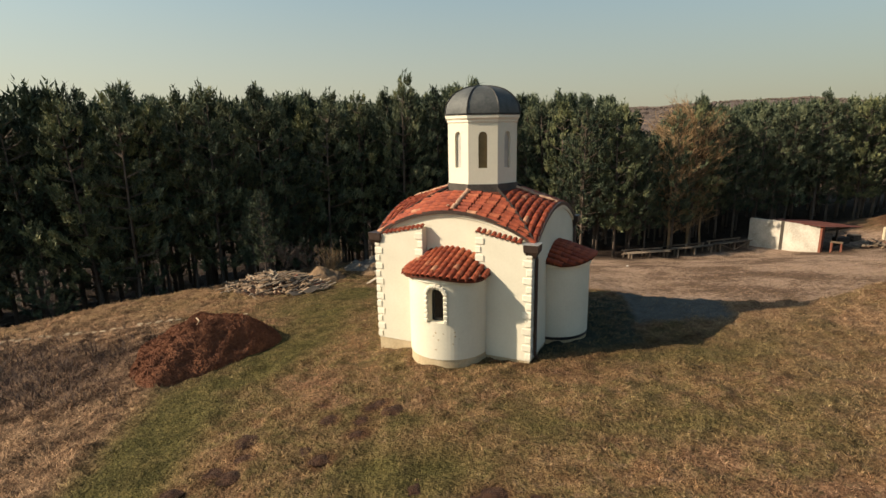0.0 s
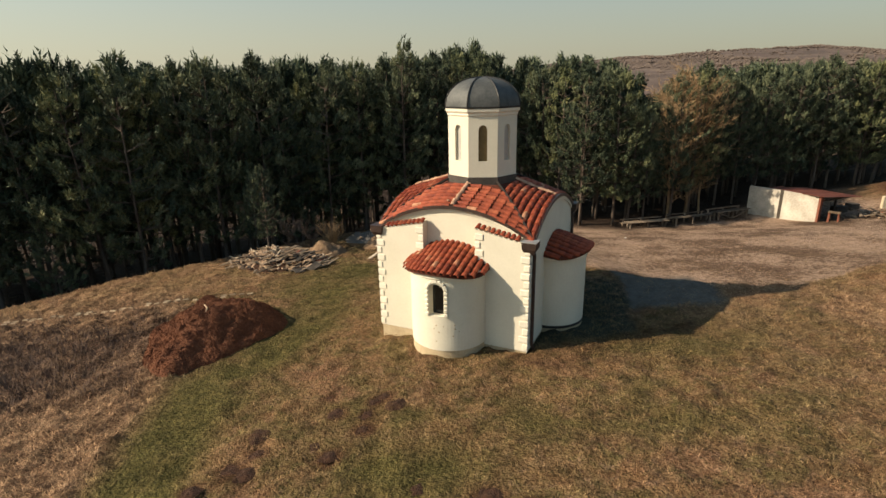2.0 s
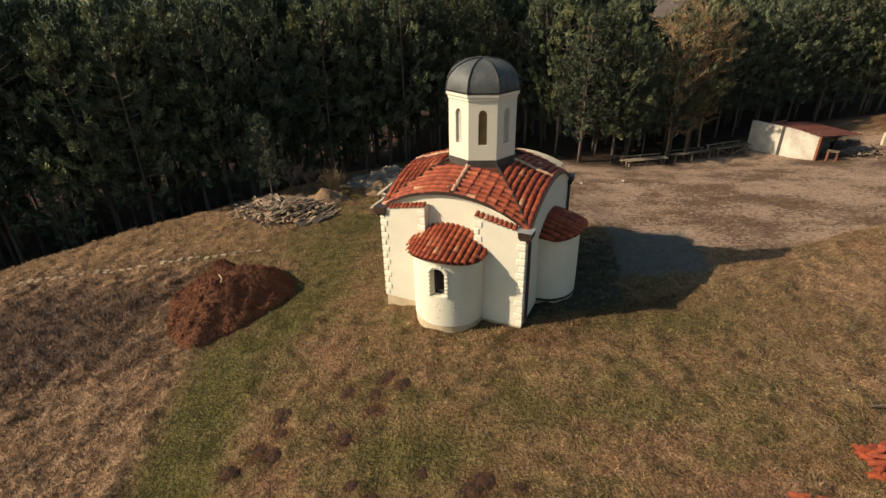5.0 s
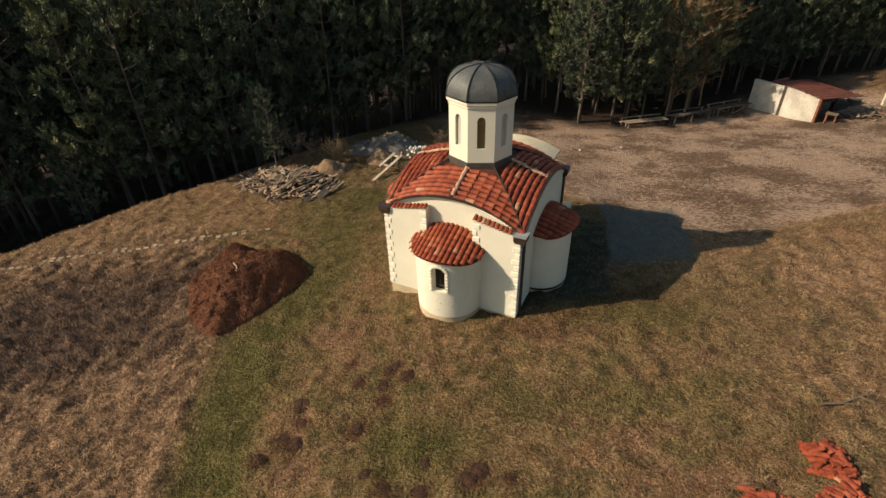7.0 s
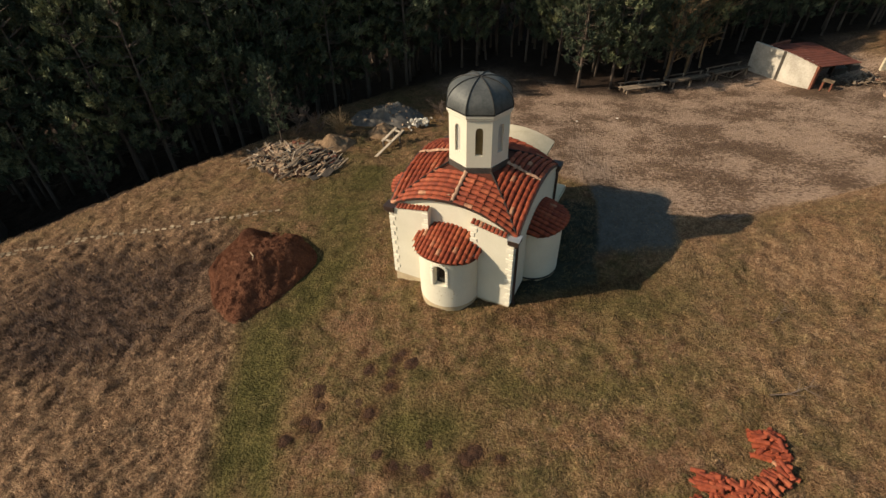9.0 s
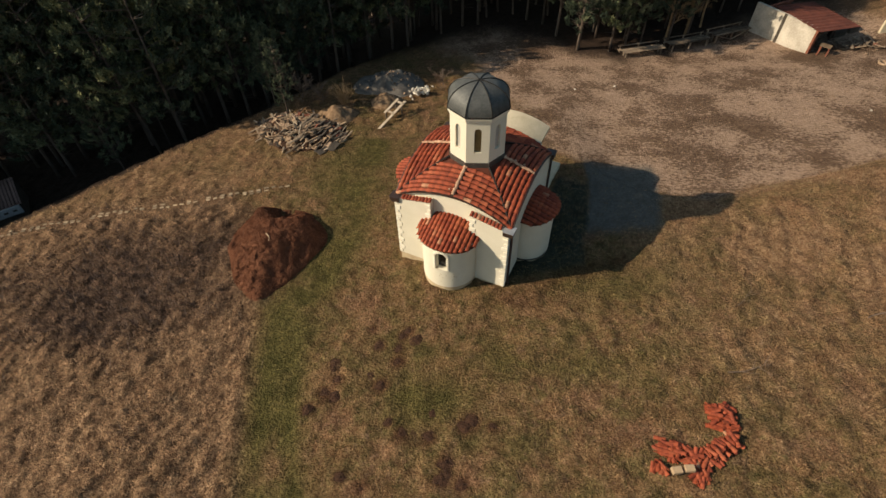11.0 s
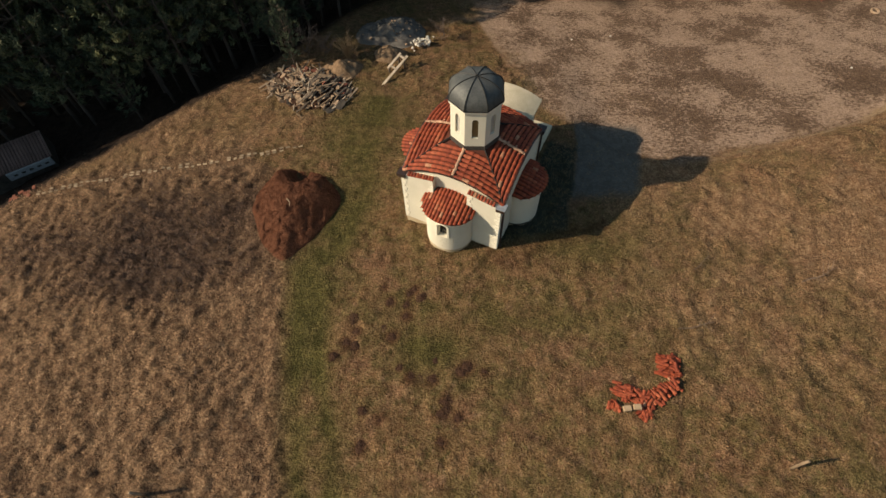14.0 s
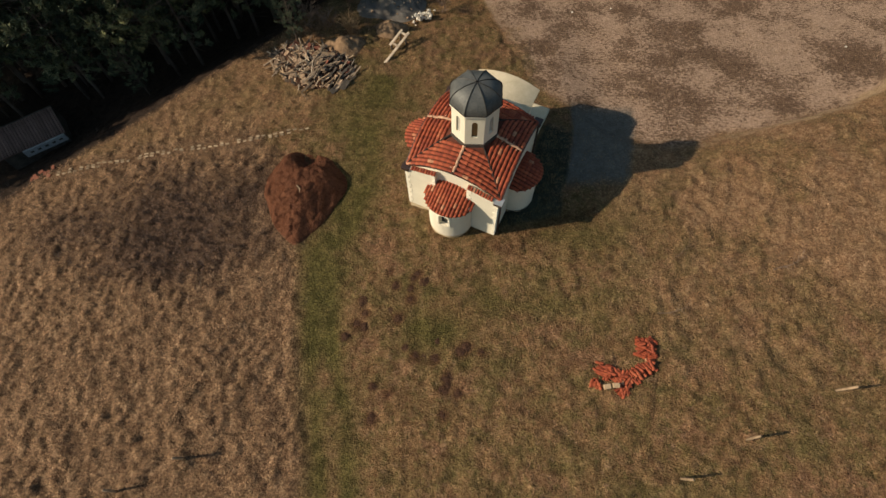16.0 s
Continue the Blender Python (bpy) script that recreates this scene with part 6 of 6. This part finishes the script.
for k in range(20):
    a, c = 2 * math.pi * k / 20, 2 * math.pi * (k + 1) / 20
    ring = lambda r, z, t: (r * math.cos(t), r * math.sin(t), z)
    tm.add([ring(0.32, 0.02, a), ring(0.32, 0.02, c), ring(0.34, 0.12, c), ring(0.34, 0.12, a), ring(0.2, 0.17, c), ring(0.2, 0.17, a), ring(0.18, 0.02, c), ring(0.18, 0.02, a)],
           [(0, 1, 2, 3), (3, 2, 4, 5), (5, 4, 6, 7)])
tagged(part("tyre", tm.mesh("tyre", M_STONE, True), None, pose(29.6, 17.4, gz(29.6, 17.4), 6, 0, 0)), "pale painted tyre lying in the yard", "tyre")


def bench(x, y, x2, y2, braced):
    l = math.hypot(x2 - x, y2 - y)
    mx, my = (x + x2) / 2, (y + y2) / 2
    t = thing("plank_table", pose(mx, my, -3.5 + 0.02 * (mx - 12), 0, 0, math.degrees(math.atan2(y2 - y, x2 - x))), "long grey weathered plank table under the pines", "table", "plank tables")
    for k, yy in enumerate((-0.2, 0.02, 0.24)):
        part("plank", Builder().box(-l / 2, l / 2, yy - 0.09, yy + 0.09, 0.63, 0.665, None, 0.01).mesh("plank", M_GREY_WOOD), t)
    for a in (-0.42, 0.0, 0.42):
        for yy in (-0.18, 0.22):
            part("leg", Builder().box(a * l - 0.05, a * l + 0.05, yy - 0.05, yy + 0.05, -0.5, 0.62).mesh("leg", M_GREY_WOOD), t)
    if braced:
        for s in (-1, 1):
            part("brace", Builder().tube([(s * 0.42 * l, -0.22, 0.58), (0, -0.22, 0.05)], [0.04, 0.04], 6).mesh("brace", M_GREY_WOOD), t)
    seat = thing("plank_bench", pose(mx, my, -3.5 + 0.02 * (mx - 12), 0, 0, math.degrees(math.atan2(y2 - y, x2 - x))), "low grey plank bench behind the table", "bench", "plank benches")
    part("plank", Builder().box(-l / 2, l / 2, 0.6, 0.82, 0.40, 0.44, None, 0.01).mesh("plank", M_GREY_WOOD), seat)
    part("back_rail", Builder().box(-l / 2, l / 2, 0.84, 0.88, 0.62, 0.72, None, 0.01).mesh("back_rail", M_GREY_WOOD), seat)
    for a in (-0.44, 0.0, 0.44):
        part("leg", Builder().box(a * l - 0.05, a * l + 0.05, 0.80, 0.86, -0.5, 0.70).mesh("leg", M_GREY_WOOD), seat)


bench(12.3, 21.2, 15.7, 21.9, False)
bench(16.1, 22.1, 19.6, 23.1, False)
bench(19.9, 23.3, 23.2, 24.5, True)
for x, y in ((10.4, 15.6), (7.6, 15.3), (24.7, 10.5)):
    tagged(part("stone", wrock[1], None, pose(x, y, gz(x, y) + 0.02) @ Matrix.Scale(0.55, 4)), "single white stone lying in the yard", "stone", "loose stones")

# ---- roof tiles, piece by piece ----
tv, tf = barrel_tile(0.40, 0.185, 0.155, 0.016, 5)
ROOF_TILE = mesh_of("roof_tile", tv, tf, M_TILE)
tv, tf = barrel_tile(0.36, 0.175, 0.145, 0.016, 5)
APSE_TILE = mesh_of("apse_tile", tv, tf, M_TILE)
cv, cf = barrel_tile(0.30, 0.15, 0.13, 0.016, 5)
CAP_TILE = mesh_of("ridge_cap", cv, cf, M_MORTAR)
tv, tf = barrel_tile(0.24, 0.15, 0.125, 0.014, 5)
STRIP_TILE = mesh_of("strip_tile", tv, tf, M_TILE)
MORTAR_LUMP = [rock_mesh("ridge_mortar", 60 + s, 0.075, M_MORTAR, 0.6) for s in range(3)]
rr = random.Random(77)


def seat(point, down, normal):
    """Pose of a tile at a point, running down the slope."""
    t = Vector(down).normalized()
    n = Vector(normal)
    n = (n - t * n.dot(t)).normalized()
    y = -t
    x = y.cross(n)
    m = Matrix((x, y, n)).transposed().to_4x4()
    m.translation = Vector(point)
    return m


def surf(fun, x, y):
    e = 0.01
    return Vector((-(fun(x + e, y) - fun(x - e, y)) / (2 * e), -(fun(x, y + e) - fun(x, y - e)) / (2 * e), 1)).normalized()


STEP, COL = 0.315, 0.205
count = 0
rest_v, rest_f = [], []
base_v, base_f = barrel_tile(0.40, 0.185, 0.155, 0.016, 5)
for side in ("front", "right", "left", "back"):
    q = TURN[side]
    for flank in (1, -1):
        cols = int((ROOF - 1.0) / COL)
        for c in range(cols):
            yc = -(ROOF - 0.06 - COL * c)
            f = lambda x, y: arch(x) + FALL * (ROOF - abs(y))
            # along the arc, from the ridge down to the valley
            n = int((abs(yc) - 0.10) * 1.06 / STEP + 1.5)
            for k in range(n):
                s = 0.12 + (k + 0.5) * STEP
                x = RISE_R * math.sin(s / RISE_R)
                limit = abs(yc) - 0.13
                if x > limit + 0.8 * STEP or math.hypot(x, yc) < 1.16:
                    continue
                x = min(x, limit)
                slope = Vector((1, 0, -x / math.sqrt(RISE_R ** 2 - x * x)))
                nrm = surf(f, x, yc)
                p = Vector((x, yc + rr.gauss(0, 0.006), f(x, yc) + 0.018 + rr.gauss(0, 0.004)))
                down = slope.normalized() + nrm * (0.06 + rr.gauss(0, 0.012)) + Vector((0, rr.gauss(0, 0.025), 0))
                m = seat(p, down, nrm)
                if flank < 0:
                    m = seat(Vector((-p.x, p.y, p.z)), Vector((-down.x, down.y, down.z)), Vector((-nrm.x, nrm.y, nrm.z)))
                m = q @ m
                if side != "back" and count < 285:
                    part("roof_tile", ROOF_TILE, roof, m)
                    count += 1
                else:
                    o = len(rest_v)
                    rest_v += [tuple(m @ Vector(v)) for v in base_v]
                    rest_f += [tuple(i + o for i in ff) for ff in base_f]
    # ridge caps bedded in mortar
    for k in range(5):
        y = -(1.28 + 0.27 * k)
        part("ridge_cap", CAP_TILE, roof, q @ pose(rr.gauss(0, 0.02), y + rr.gauss(0, 0.02), arch(0) + FALL * (ROOF + y) + 0.075, -17 + rr.gauss(0, 3), rr.gauss(0, 6), 180 + rr.gauss(0, 5)))
    for k in range(9):
        y = -(1.2 + 1.25 * rr.random() ** 1.5)
        part("ridge_mortar", MORTAR_LUMP[k % 3], roof, q @ pose(rr.gauss(0, 0.075), y, arch(0) + FALL * (ROOF + y) + 0.10, 0, 0, rr.uniform(0, 360)) @ Matrix.Scale(rr.uniform(0.45, 0.85), 4), "pale broken mortar on the ridge")
rest = mesh_of("roof_tiles", rest_v, rest_f, M_TILE_JOINED)
tagged(part("roof_tiles", rest, roof), "", "", "", "stuff")

# apse roofs
for side in ("front", "right", "left"):
    deck = apses[side][1]
    f = lambda x, y: apse_z(x, -y)
    reach, half_n = (EAVE_R, 7) if side == "front" else (SIDE_EAVE, 6)
    for c in range(-half_n, half_n + 1):
        x = (reach - 0.08) / half_n * c
        d0 = -0.26 if side == "front" and abs(x) < NICHE - 0.06 else 0.03
        d1 = math.sqrt(max(0.0, reach ** 2 - x * x)) + 0.03
        n = max(1, int(round((d1 - d0) * 1.09 / 0.27)))
        for k in range(n):
            d = d1 - 0.15 - (d1 - d0 - 0.3) * k / max(1, n - 1) if n > 1 else (d0 + d1) / 2
            nrm = surf(f, x, -d)
            down = Vector((0, -1, -0.30)).normalized() + nrm * 0.06 + Vector((rr.gauss(0, 0.02), 0, 0))
            part("roof_tile", APSE_TILE, deck, seat((x, -d, apse_z(x, d) + 0.02), down, nrm))

# tile strips on the piers' heads
for side in ("front", "back"):
    out, half = HY, HX
    for s in (-1, 1):
        n = 9
        for k in range(n):
            t = (k + 0.5) / n
            x = s * (NICHE - 0.02 + (half - 0.28 - NICHE) * t)
            z = 3.66 - 0.2 * (abs(x) - NICHE) + 0.035
            part("strip_tile", STRIP_TILE, chapel, TURN[side] @ seat((x, -out + 0.08, z - 0.005), (0, -1, -0.35), (0, -0.35, 1)))
